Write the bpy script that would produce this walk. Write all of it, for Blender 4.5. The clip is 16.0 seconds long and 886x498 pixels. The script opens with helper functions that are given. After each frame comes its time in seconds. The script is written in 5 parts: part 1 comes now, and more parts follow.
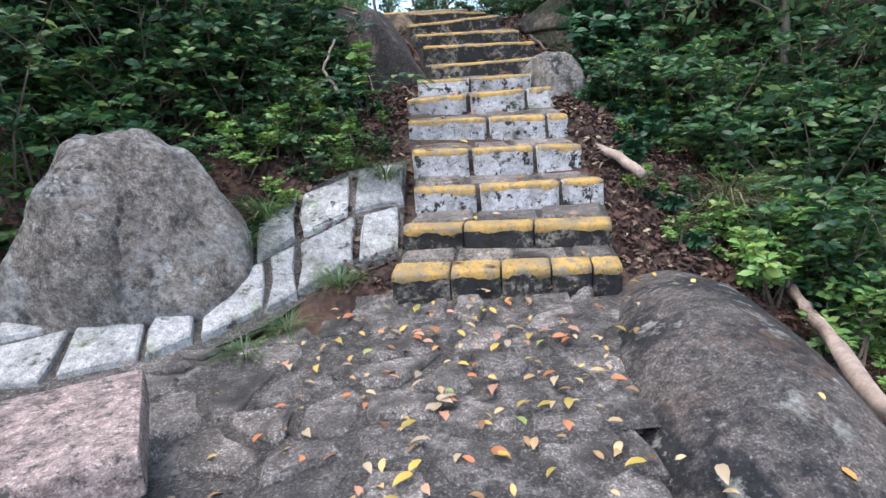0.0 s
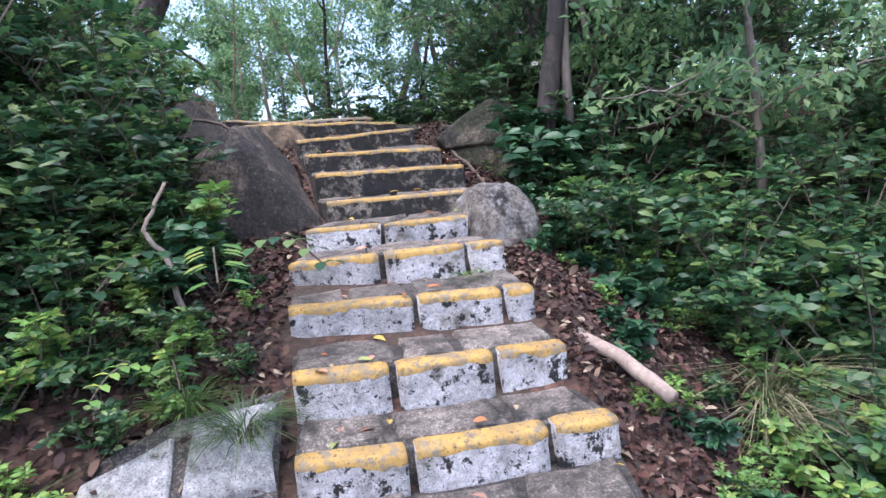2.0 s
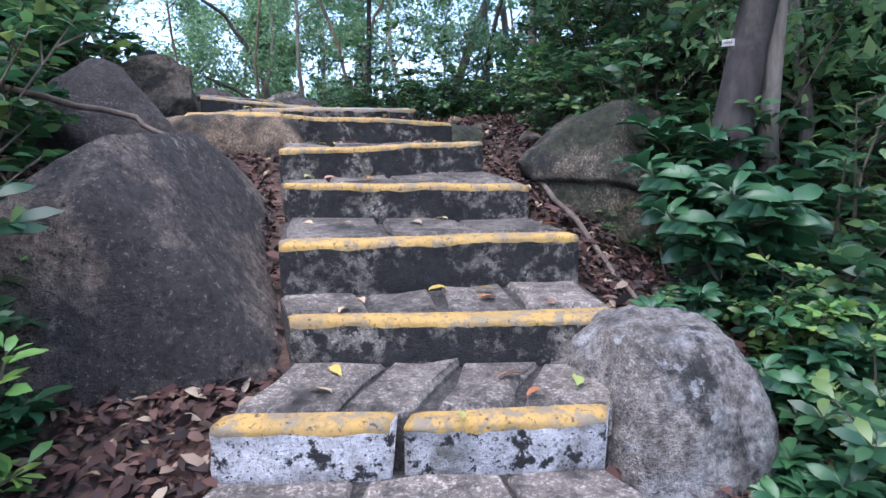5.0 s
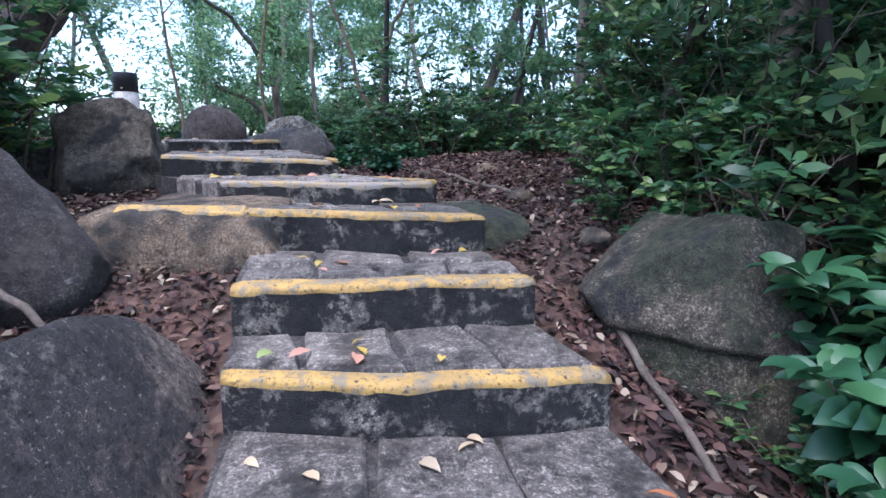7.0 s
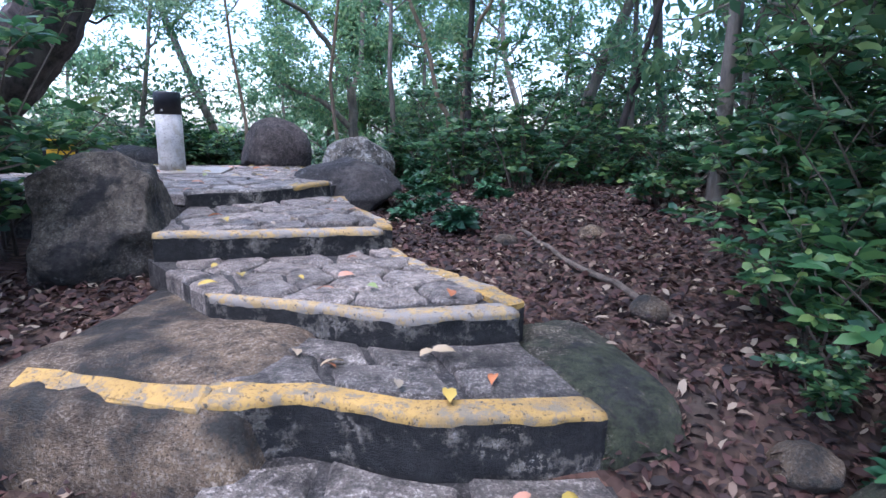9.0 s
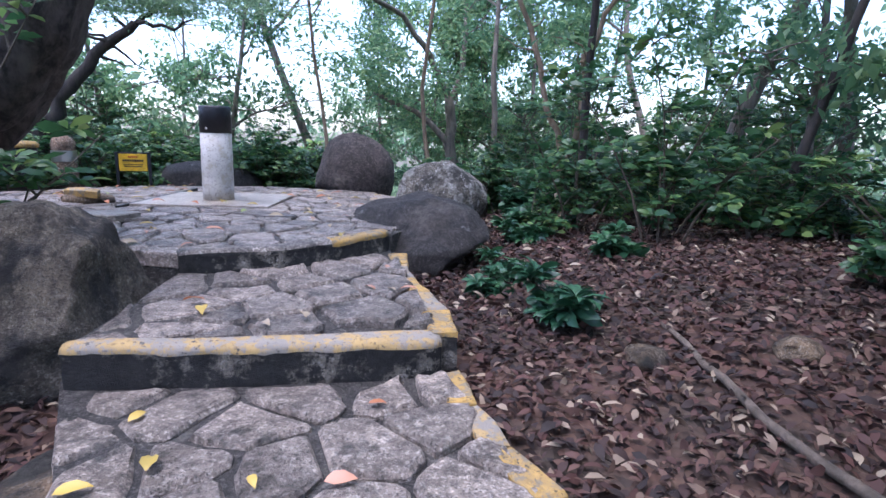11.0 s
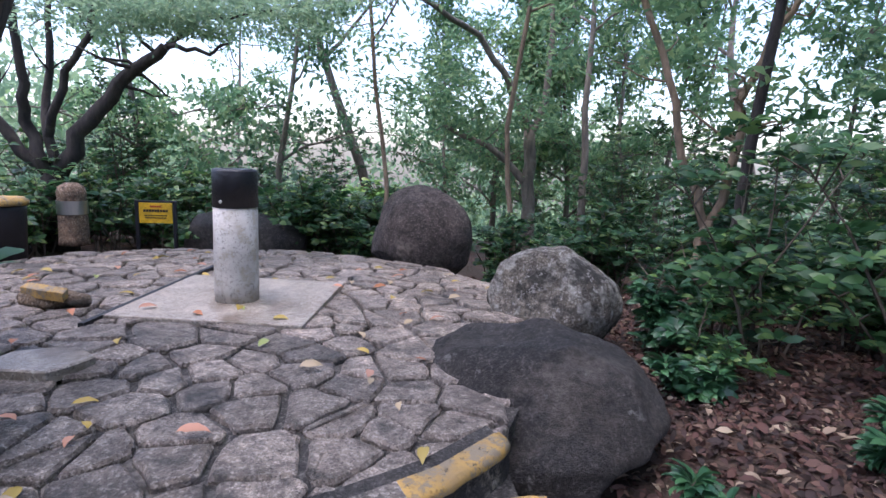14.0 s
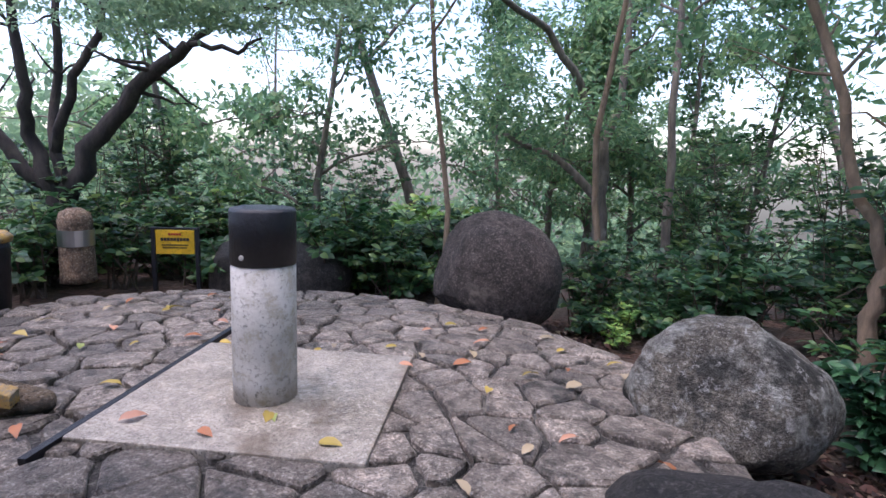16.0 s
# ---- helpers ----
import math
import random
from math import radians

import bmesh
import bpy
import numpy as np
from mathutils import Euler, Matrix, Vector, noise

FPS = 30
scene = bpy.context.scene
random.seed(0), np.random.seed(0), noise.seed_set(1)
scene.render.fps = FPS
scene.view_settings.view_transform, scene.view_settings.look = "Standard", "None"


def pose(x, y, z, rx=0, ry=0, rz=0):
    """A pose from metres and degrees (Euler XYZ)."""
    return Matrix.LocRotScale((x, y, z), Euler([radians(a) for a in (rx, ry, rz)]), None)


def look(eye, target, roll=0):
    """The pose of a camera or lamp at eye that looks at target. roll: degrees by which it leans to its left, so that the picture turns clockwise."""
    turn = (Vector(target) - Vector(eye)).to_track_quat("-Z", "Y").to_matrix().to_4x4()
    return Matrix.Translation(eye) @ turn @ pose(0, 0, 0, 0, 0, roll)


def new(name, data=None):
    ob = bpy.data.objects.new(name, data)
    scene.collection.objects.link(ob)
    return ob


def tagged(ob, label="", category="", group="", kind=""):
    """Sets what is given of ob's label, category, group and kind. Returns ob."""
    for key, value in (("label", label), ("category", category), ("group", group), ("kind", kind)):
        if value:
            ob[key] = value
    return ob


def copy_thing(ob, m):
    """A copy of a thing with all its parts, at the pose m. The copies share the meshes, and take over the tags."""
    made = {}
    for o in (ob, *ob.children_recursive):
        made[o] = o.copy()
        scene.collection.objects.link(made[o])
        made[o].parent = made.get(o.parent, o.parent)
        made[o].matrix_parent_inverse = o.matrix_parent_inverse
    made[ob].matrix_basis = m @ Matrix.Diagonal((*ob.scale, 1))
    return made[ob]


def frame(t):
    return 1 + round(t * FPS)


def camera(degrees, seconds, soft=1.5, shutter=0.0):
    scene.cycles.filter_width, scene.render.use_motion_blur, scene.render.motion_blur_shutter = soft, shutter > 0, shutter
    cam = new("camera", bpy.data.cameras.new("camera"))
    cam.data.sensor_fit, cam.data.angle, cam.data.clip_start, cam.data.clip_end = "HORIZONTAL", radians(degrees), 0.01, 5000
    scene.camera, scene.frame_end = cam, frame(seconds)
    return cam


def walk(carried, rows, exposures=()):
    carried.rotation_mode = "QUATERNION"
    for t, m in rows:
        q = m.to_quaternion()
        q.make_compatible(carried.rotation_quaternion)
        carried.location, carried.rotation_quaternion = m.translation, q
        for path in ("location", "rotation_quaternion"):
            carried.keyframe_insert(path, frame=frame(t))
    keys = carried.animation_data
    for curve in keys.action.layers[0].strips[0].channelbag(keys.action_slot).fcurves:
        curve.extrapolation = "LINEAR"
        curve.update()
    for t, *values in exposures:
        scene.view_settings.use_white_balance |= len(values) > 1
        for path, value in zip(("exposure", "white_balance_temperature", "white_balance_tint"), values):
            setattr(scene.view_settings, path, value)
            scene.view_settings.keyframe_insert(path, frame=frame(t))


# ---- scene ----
EXPOSURE = 1.75
# Camera: seconds, x, y, z, yaw, pitch, lean
cam = camera(77.5, 16.0)
PATH = [
    (0, -0.86, -0.553, 1.263, -2.08, -13.59, -4),
    (0.5, -1.024, -0.11, 1.483, -4.54, -10.35, -5.18),
    (1, -0.963, 0.354, 1.661, -7.36, -7.9, -7.06),
    (1.5, -0.758, 0.896, 1.759, -9.66, -7.1, -6.82),
    (2, -0.667, 1.469, 1.829, -12.17, -5.93, -5.21),
    (2.5, -0.444, 2.029, 1.866, -11.83, -4.96, -3.91),
    (3, -0.337, 2.5, 1.934, -10.59, -5.06, -2.21),
    (3.5, -0.268, 2.879, 2.132, -8.97, -6.53, -1.68),
    (3.7, -0.219, 3.028, 2.201, -7.75, -7.08, -1.64),
    (5.8, -0.346, 4.615, 2.692, -8.08, -8.75, -0.02),
    (6, -0.324, 4.745, 2.817, -7.6, -8.85, -0.3),
    (6.5, -0.248, 5.039, 2.923, -7.06, -9.19, 0.31),
    (7, -0.17, 5.302, 3.052, -5.68, -9.88, 0.23),
    (7.5, -0.135, 5.635, 3.208, -4.8, -10.47, 0.22),
    (8, -0.104, 5.974, 3.223, -2.55, -10.97, 0.53),
    (8.5, -0.055, 6.313, 3.362, 1.14, -11.25, 1.02),
    (9, -0.088, 6.643, 3.556, 2.95, -11.64, 0.93),
    (9.5, -0.063, 6.931, 3.589, 5.5, -11.51, 0.59),
    (9.7, -0.045, 7.121, 3.641, 6.79, -11.53, 0.9),
    (11.8, -0.377, 8.476, 3.781, 16.28, -10.99, 1.19),
    (12, -0.442, 8.581, 3.864, 16.6, -11.27, 1.11),
    (12.5, -0.53, 8.797, 3.932, 16.85, -10.94, 2.21),
    (13, -0.618, 9.03, 4.021, 17.68, -10.67, 2.79),
    (13.5, -0.803, 9.283, 4.043, 18.84, -10.28, 2.82),
    (14, -0.953, 9.519, 4.062, 19.05, -9.75, 2.54),
    (14.5, -1.1, 9.796, 4.125, 20.11, -9.5, 2.39),
    (15, -1.27, 9.995, 4.107, 20.96, -9.95, 2.68),
    (15.5, -1.461, 10.165, 4.167, 21.4, -9.66, 2.75),
    (16, -1.668, 10.422, 4.138, 22.41, -9.33, 2.13),
]
walk(cam, [(t, pose(x, y, z, 90 + pitch, 0, yaw) @ pose(0, 0, 0, 0, 0, lean)) for t, x, y, z, yaw, pitch, lean in PATH],
     exposures=[(0, EXPOSURE, 6450, 13), (2, EXPOSURE + 0.25, 6250, 22), (3.5, EXPOSURE + 0.27, 6050, 21), (6, EXPOSURE + 0.28, 5650, 20), (9.5, EXPOSURE + 0.27, 5450, 23), (12, EXPOSURE + 0.22, 5800, 25), (16, EXPOSURE - 0.03, 6200, 26)])

# World and sun: bright overcast sky seen through gaps in the leaves
world = bpy.data.worlds.new("overcast_sky")
scene.world = world
world.use_nodes = True
wn = world.node_tree
sky = wn.nodes.new("ShaderNodeTexSky")
sky.sky_type = "NISHITA"
sky.sun_disc = False
sky.sun_elevation, sky.sun_rotation = radians(72), radians(220)
sky.air_density, sky.dust_density, sky.ozone_density = 1.0, 2.0, 1.2
wn.nodes["Background"].inputs["Strength"].default_value = 0.15
wn.links.new(sky.outputs["Color"], wn.nodes["Background"].inputs["Color"])
sun = new("sun", bpy.data.lights.new("sun", "SUN"))
sun.data.energy, sun.data.angle, sun.data.color = 1.05, radians(60), (1.0, 0.98, 0.96)
sun.matrix_world = look((-3.3, -4.0, 16), (0, 0, 0))


# ---------------------------------------------------------------- materials
def material(name, rough=0.8, metal=0.0):
    m = bpy.data.materials.new(name)
    m.use_nodes = True
    b = m.node_tree.nodes["Principled BSDF"]
    b.inputs["Roughness"].default_value = rough
    b.inputs["Metallic"].default_value = metal
    return m, m.node_tree, b


def node(nt, kind, **values):
    n = nt.nodes.new(kind)
    for key, v in values.items():
        n.inputs[key.replace("_", " ")].default_value = v
    return n


def noise_tex(nt, coords, scale, detail=5.0, rough=0.6):
    n = node(nt, "ShaderNodeTexNoise", Scale=scale, Detail=detail, Roughness=rough)
    nt.links.new(coords, n.inputs["Vector"])
    return n.outputs["Fac"]


def ramp(nt, fac, stops):
    r = nt.nodes.new("ShaderNodeValToRGB")
    els = r.color_ramp.elements
    while len(els) < len(stops):
        els.new(0.5)
    for e, (p, c) in zip(els, stops):
        e.position, e.color = p, (*c, 1)
    nt.links.new(fac, r.inputs["Fac"])
    return r.outputs["Color"]


def blend(nt, fac, a, b, mode="MIX"):
    n = nt.nodes.new("ShaderNodeMix")
    n.data_type, n.blend_type = "RGBA", mode
    for sock, v in ((n.inputs[0], fac), (n.inputs[6], a), (n.inputs[7], b)):
        if isinstance(v, (int, float)):
            sock.default_value = v
        elif isinstance(v, tuple):
            sock.default_value = (*v, 1)
        else:
            nt.links.new(v, sock)
    return n.outputs[2]


def bump(nt, bsdf, height, strength, distance):
    n = node(nt, "ShaderNodeBump", Strength=strength, Distance=distance)
    nt.links.new(height, n.inputs["Height"])
    nt.links.new(n.outputs["Normal"], bsdf.inputs["Normal"])


def step_fac(nt, fac, lo, hi):
    return ramp(nt, fac, [(lo, (0, 0, 0)), (hi, (1, 1, 1))])


def stone_material(name, base, dark, speck, cover=(), rough=0.85, bump_d=0.006, vary=0.25, coarse=1.0):
    """Grainy stone: base and dark tones in blotches, fine specks, then layers (colour, noise scale, from, to) on top."""
    m, nt, b = material(name, rough)
    pos = nt.nodes.new("ShaderNodeNewGeometry").outputs["Position"]
    info = nt.nodes.new("ShaderNodeObjectInfo")
    col = blend(nt, step_fac(nt, noise_tex(nt, pos, 3.1), 0.35, 0.68), base, dark)
    col = blend(nt, step_fac(nt, noise_tex(nt, pos, 80, 3), 0.52, 0.6), col, speck)
    col = blend(nt, step_fac(nt, noise_tex(nt, pos, 120, 2), 0.57, 0.64), col, tuple(c * 0.35 for c in base))
    for colour, scale, lo, hi in cover:
        col = blend(nt, step_fac(nt, noise_tex(nt, pos, scale, 8, 0.72), lo - 0.03, hi - 0.035), col, colour)
    grain = ramp(nt, noise_tex(nt, pos, 24, 7, 0.75), [(0.38, (0.42, 0.42, 0.42)), (0.5, (0.95, 0.95, 0.95)), (0.62, (1.4, 1.4, 1.4))])
    col = blend(nt, coarse, col, grain, "MULTIPLY")
    stain = ramp(nt, noise_tex(nt, pos, 7.5, 6, 0.7), [(0.36, (0.5, 0.49, 0.47)), (0.5, (0.96, 0.95, 0.94)), (0.64, (1.3, 1.29, 1.27))])
    col = blend(nt, 0.35 + 0.5 * coarse, col, stain, "MULTIPLY")
    tone = ramp(nt, info.outputs["Random"], [(0, (1 - vary,) * 3), (1, (1 + vary * 0.4, 1 + vary * 0.35, 1 + vary * 0.3))])
    col = blend(nt, 1.0, col, tone, "MULTIPLY")
    nt.links.new(col, b.inputs["Base Color"])
    h = nt.nodes.new("ShaderNodeMath")
    h.operation = "ADD"
    nt.links.new(noise_tex(nt, pos, 28, 8, 0.7), h.inputs[0])
    nt.links.new(noise_tex(nt, pos, 120, 4, 0.7), h.inputs[1])
    bump(nt, b, h.outputs[0], 1.0, bump_d * 3)
    return m


BLACK = (0.02, 0.02, 0.019)
paving_mat = stone_material("granite_paving", (0.36, 0.305, 0.255), (0.23, 0.195, 0.165), (0.52, 0.465, 0.41), [((0.08, 0.074, 0.066), 4.0, 0.56, 0.68)], 0.4, vary=0.4)
lower_paving_mat = stone_material("slope_paving", (0.25, 0.225, 0.2), (0.14, 0.125, 0.11), (0.46, 0.44, 0.41), [((0.06, 0.055, 0.048), 3.0, 0.52, 0.64)], 0.6, vary=0.4)
tread_mat = stone_material("step_tread_granite", (0.27, 0.24, 0.205), (0.16, 0.14, 0.118), (0.45, 0.41, 0.36), [((0.06, 0.055, 0.048), 3.2, 0.53, 0.66)], 0.5, vary=0.4)
white_riser_mat = stone_material("whitewashed_granite", (0.66, 0.665, 0.67), (0.5, 0.5, 0.495), (0.7, 0.7, 0.71), [((0.24, 0.225, 0.19), 5, 0.57, 0.68), (BLACK, 9, 0.58, 0.62), (BLACK, 30, 0.615, 0.65)], 0.85, coarse=0.5)
dark_riser_mat = stone_material("blackened_riser_granite", (0.25, 0.225, 0.18), (0.15, 0.135, 0.11), (0.37, 0.345, 0.3), [(BLACK, 5, 0.47, 0.55), (BLACK, 18, 0.53, 0.58)], 0.85)
wall_stone_mat = stone_material("pitched_wall_granite", (0.5, 0.51, 0.5), (0.39, 0.405, 0.385), (0.55, 0.56, 0.55), [((0.26, 0.3, 0.2), 4, 0.56, 0.7), ((0.1, 0.1, 0.08), 8, 0.62, 0.68)], 0.85, coarse=0.6)
boulder_mat = stone_material("lichened_boulder", (0.38, 0.345, 0.3), (0.2, 0.175, 0.145), (0.46, 0.43, 0.39), [((0.43, 0.43, 0.415), 2.2, 0.52, 0.62), ((0.05, 0.05, 0.043), 1.8, 0.57, 0.64), ((0.48, 0.49, 0.48), 10, 0.61, 0.66)], 0.9, 0.014)
terrace_boulder_mat = stone_material("olive_lichened_boulder", (0.2, 0.18, 0.145), (0.11, 0.1, 0.08), (0.32, 0.3, 0.26), [((0.33, 0.33, 0.3), 5.0, 0.53, 0.6), ((0.045, 0.045, 0.038), 2.6, 0.55, 0.62), ((0.4, 0.4, 0.38), 16, 0.61, 0.65)], 0.9, 0.014)
dark_rock_mat = stone_material("wet_dark_rock", (0.042, 0.037, 0.032), (0.02, 0.018, 0.017), (0.08, 0.072, 0.065), [((0.09, 0.078, 0.066), 1.6, 0.57, 0.68), ((0.16, 0.16, 0.15), 8, 0.66, 0.7)], 0.7, 0.012)
outcrop_mat = stone_material("weathered_outcrop", (0.22, 0.19, 0.16), (0.13, 0.115, 0.1), (0.36, 0.33, 0.3), [((0.03, 0.03, 0.03), 1.3, 0.5, 0.58), ((0.42, 0.42, 0.37), 2.6, 0.6, 0.65), ((0.14, 0.09, 0.065), 1.9, 0.57, 0.68), ((0.45, 0.45, 0.42), 11, 0.65, 0.69)], 0.7, 0.014)
slab_rock_mat = stone_material("dark_slab_rock", (0.34, 0.26, 0.2), (0.2, 0.155, 0.125), (0.46, 0.39, 0.32), [((0.07, 0.063, 0.058), 0.8, 0.51, 0.58), ((0.36, 0.33, 0.28), 2.4, 0.64, 0.7), ((0.3, 0.3, 0.28), 16, 0.67, 0.7), ((0.34, 0.31, 0.27), 55, 0.62, 0.66), ((0.02, 0.02, 0.018), 40, 0.6, 0.64)], 0.8, 0.02)
brown_rock_mat = stone_material("brown_rock", (0.33, 0.235, 0.14), (0.17, 0.125, 0.085), (0.42, 0.34, 0.25), [((0.045, 0.043, 0.035), 3, 0.5, 0.6)], 0.85, 0.014)
round_rock_mat = stone_material("purple_brown_boulder", (0.12, 0.092, 0.08), (0.06, 0.048, 0.043), (0.2, 0.165, 0.145), [((0.2, 0.165, 0.14), 2.2, 0.57, 0.68)], 0.85, 0.014)
moss_rock_mat = stone_material("mossy_rock", (0.15, 0.125, 0.082), (0.085, 0.075, 0.05), (0.34, 0.29, 0.22), [((0.06, 0.072, 0.036), 2.0, 0.47, 0.58), ((0.04, 0.04, 0.035), 3.2, 0.57, 0.64)], 0.9, 0.012)
olive_rock_mat = stone_material("olive_brown_rock", (0.27, 0.22, 0.155), (0.13, 0.11, 0.08), (0.31, 0.27, 0.21), [((0.05, 0.045, 0.038), 2.6, 0.5, 0.6), ((0.27, 0.26, 0.22), 9, 0.63, 0.68)], 0.9, 0.014)
mortar_mat = stone_material("grey_mortar", (0.1, 0.092, 0.082), (0.055, 0.05, 0.045), (0.24, 0.225, 0.2), [((0.27, 0.255, 0.23), 2.2, 0.57, 0.64)], 0.6)
joint_mat = stone_material("dark_step_joint", (0.075, 0.068, 0.06), (0.04, 0.037, 0.033), (0.15, 0.14, 0.125), [((0.14, 0.13, 0.115), 2.2, 0.58, 0.66)], 0.7)
concrete_mat = stone_material("smooth_concrete", (0.36, 0.32, 0.27), (0.25, 0.215, 0.17), (0.44, 0.4, 0.34), [((0.17, 0.135, 0.1), 2.4, 0.55, 0.66)], 0.3, 0.001, 0.1, 0.35)
bench_mat = stone_material("pink_granite_bench", (0.46, 0.35, 0.31), (0.36, 0.27, 0.24), (0.6, 0.52, 0.48), [((0.1, 0.095, 0.08), 14, 0.6, 0.65)], 0.7)
bin_mat = stone_material("brown_pebble_concrete", (0.25, 0.165, 0.105), (0.16, 0.105, 0.07), (0.4, 0.32, 0.24), [], 0.85)


def worn_paint(name, colour, under, lo, hi, rough=0.6, wear=0.4):
    m, nt, b = material(name, rough)
    pos = nt.nodes.new("ShaderNodeNewGeometry").outputs["Position"]
    col = blend(nt, step_fac(nt, noise_tex(nt, pos, 7), 0.35, 0.7), colour, tuple(c * 0.62 for c in colour))
    col = blend(nt, step_fac(nt, noise_tex(nt, pos, 60, 4), 0.55, 0.68), col, tuple(c * 0.45 for c in colour))
    col = blend(nt, step_fac(nt, noise_tex(nt, pos, 3.2, 6, 0.7), 0.5 + wear, 0.64 + wear), col, tuple((c * 0.5 + u * 0.5) * 0.8 for c, u in zip(colour, under)))
    col = blend(nt, step_fac(nt, noise_tex(nt, pos, 14, 8, 0.75), lo, hi), col, under)
    col = blend(nt, step_fac(nt, noise_tex(nt, pos, 42, 6, 0.7), 0.58 + wear, 0.64 + wear), col, tuple(u * 0.3 for u in under))
    nt.links.new(col, b.inputs["Base Color"])
    bump(nt, b, noise_tex(nt, pos, 30, 8, 0.72), 0.9, rough * 0.016)
    return m


yellow_mat = worn_paint("worn_yellow_paint", (0.46, 0.285, 0.075), (0.2, 0.165, 0.11), 0.5, 0.57, 0.75, 0.0)
pale_yellow_mat = worn_paint("faded_yellow_paint", (0.42, 0.285, 0.11), (0.24, 0.215, 0.18), 0.45, 0.53, 0.75, 0.0)
white_paint_mat = worn_paint("weathered_white_paint", (0.52, 0.5, 0.455), (0.32, 0.285, 0.21), 0.5, 0.68)
black_paint_mat = worn_paint("black_paint", (0.008, 0.009, 0.014), (0.016, 0.016, 0.02), 0.6, 0.7, 0.45)
sign_yellow_mat = worn_paint("yellow_sign_face", (0.85, 0.5, 0.02), (0.75, 0.42, 0.02), 0.6, 0.8, 0.4)
ink_mat = worn_paint("dark_print", (0.03, 0.025, 0.02), (0.05, 0.04, 0.03), 0.6, 0.8)
red_ink_mat = worn_paint("red_print", (0.5, 0.05, 0.02), (0.4, 0.05, 0.02), 0.6, 0.8)
grey_ink_mat = worn_paint("grey_stencil_print", (0.16, 0.16, 0.17), (0.25, 0.25, 0.25), 0.55, 0.7)
steel_mat, _nt, _b = material("brushed_steel", 0.3, 1.0)
_b.inputs["Base Color"].default_value = (0.62, 0.63, 0.64, 1)


def soil_material():
    m, nt, b = material("leafy_soil", 0.95)
    pos = nt.nodes.new("ShaderNodeNewGeometry").outputs["Position"]
    v = node(nt, "ShaderNodeTexVoronoi", Scale=22.0)
    nt.links.new(pos, v.inputs["Vector"])
    leaf = ramp(nt, v.outputs["Color"], [(0, (0.025, 0.014, 0.01)), (0.4, (0.06, 0.03, 0.02)), (0.75, (0.1, 0.052, 0.034)), (1, (0.15, 0.09, 0.06))])
    col = blend(nt, step_fac(nt, noise_tex(nt, pos, 1.6), 0.4, 0.62), leaf, (0.045, 0.032, 0.022))
    nt.links.new(col, b.inputs["Base Color"])
    bump(nt, b, v.outputs["Distance"], 0.8, 0.03)
    return m


soil_mat = soil_material()


def leaf_material(name, stops, rough=0.38, through_light=0.3):
    m, nt, b = material(name, rough)
    geo = nt.nodes.new("ShaderNodeNewGeometry")
    info = nt.nodes.new("ShaderNodeObjectInfo")
    col = ramp(nt, geo.outputs["Random Per Island"], stops)
    tone = ramp(nt, info.outputs["Random"], [(0, (0.72, 0.76, 0.8)), (1, (1.15, 1.12, 1.0))])
    col = blend(nt, 1.0, col, tone, "MULTIPLY")
    nt.links.new(col, b.inputs["Base Color"])
    t = nt.nodes.new("ShaderNodeBsdfTranslucent")
    nt.links.new(col, t.inputs["Color"])
    mix = nt.nodes.new("ShaderNodeMixShader")
    mix.inputs["Fac"].default_value = through_light
    out = nt.nodes["Material Output"]
    nt.links.new(b.outputs["BSDF"], mix.inputs[1])
    nt.links.new(t.outputs["BSDF"], mix.inputs[2])
    nt.links.new(mix.outputs["Shader"], out.inputs["Surface"])
    return m


shrub_leaf_mat = leaf_material("shrub_leaves", [(0, (0.02, 0.068, 0.032)), (0.45, (0.042, 0.12, 0.05)), (0.8, (0.085, 0.19, 0.068)), (1, (0.21, 0.3, 0.095))], 0.38, 0.42)
broad_leaf_mat = leaf_material("broad_leaves", [(0, (0.015, 0.06, 0.03)), (0.6, (0.03, 0.1, 0.045)), (1, (0.05, 0.14, 0.055))], 0.4, 0.2)
bright_leaf_mat = leaf_material("young_leaves", [(0, (0.09, 0.22, 0.06)), (0.6, (0.18, 0.34, 0.09)), (1, (0.36, 0.42, 0.11))])
tree_leaf_mat = leaf_material("tree_leaves", [(0, (0.1, 0.21, 0.115)), (0.6, (0.19, 0.34, 0.17)), (1, (0.35, 0.48, 0.22))], 0.45, 0.65)
# base colour paled to carry the bright haze over distant foliage
haze_leaf_mat = leaf_material("haze_pale_leaves", [(0, (0.2, 0.33, 0.2)), (0.6, (0.29, 0.43, 0.25)), (1, (0.4, 0.53, 0.28))], 0.5, 0.65)
grass_mat = leaf_material("grass_blades", [(0, (0.04, 0.1, 0.03)), (0.7, (0.09, 0.17, 0.05)), (1, (0.22, 0.24, 0.1))], 0.5)
dry_grass_mat = leaf_material("dry_grass_blades", [(0, (0.1, 0.13, 0.06)), (0.5, (0.25, 0.24, 0.14)), (1, (0.42, 0.38, 0.26))], 0.6)
litter_mat = leaf_material("fallen_leaves", [(0, (0.014, 0.008, 0.006)), (0.4, (0.04, 0.017, 0.013)), (0.7, (0.085, 0.033, 0.024)), (0.9, (0.13, 0.075, 0.052)), (1, (0.38, 0.3, 0.21))], 0.75, 0.1)


scattered_mat = leaf_material("scattered_leaves", [(0, (0.12, 0.06, 0.03)), (0.3, (0.3, 0.2, 0.1)), (0.6, (0.42, 0.33, 0.2)), (0.8, (0.45, 0.3, 0.08)), (1, (0.42, 0.14, 0.07))], 0.6, 0.1)


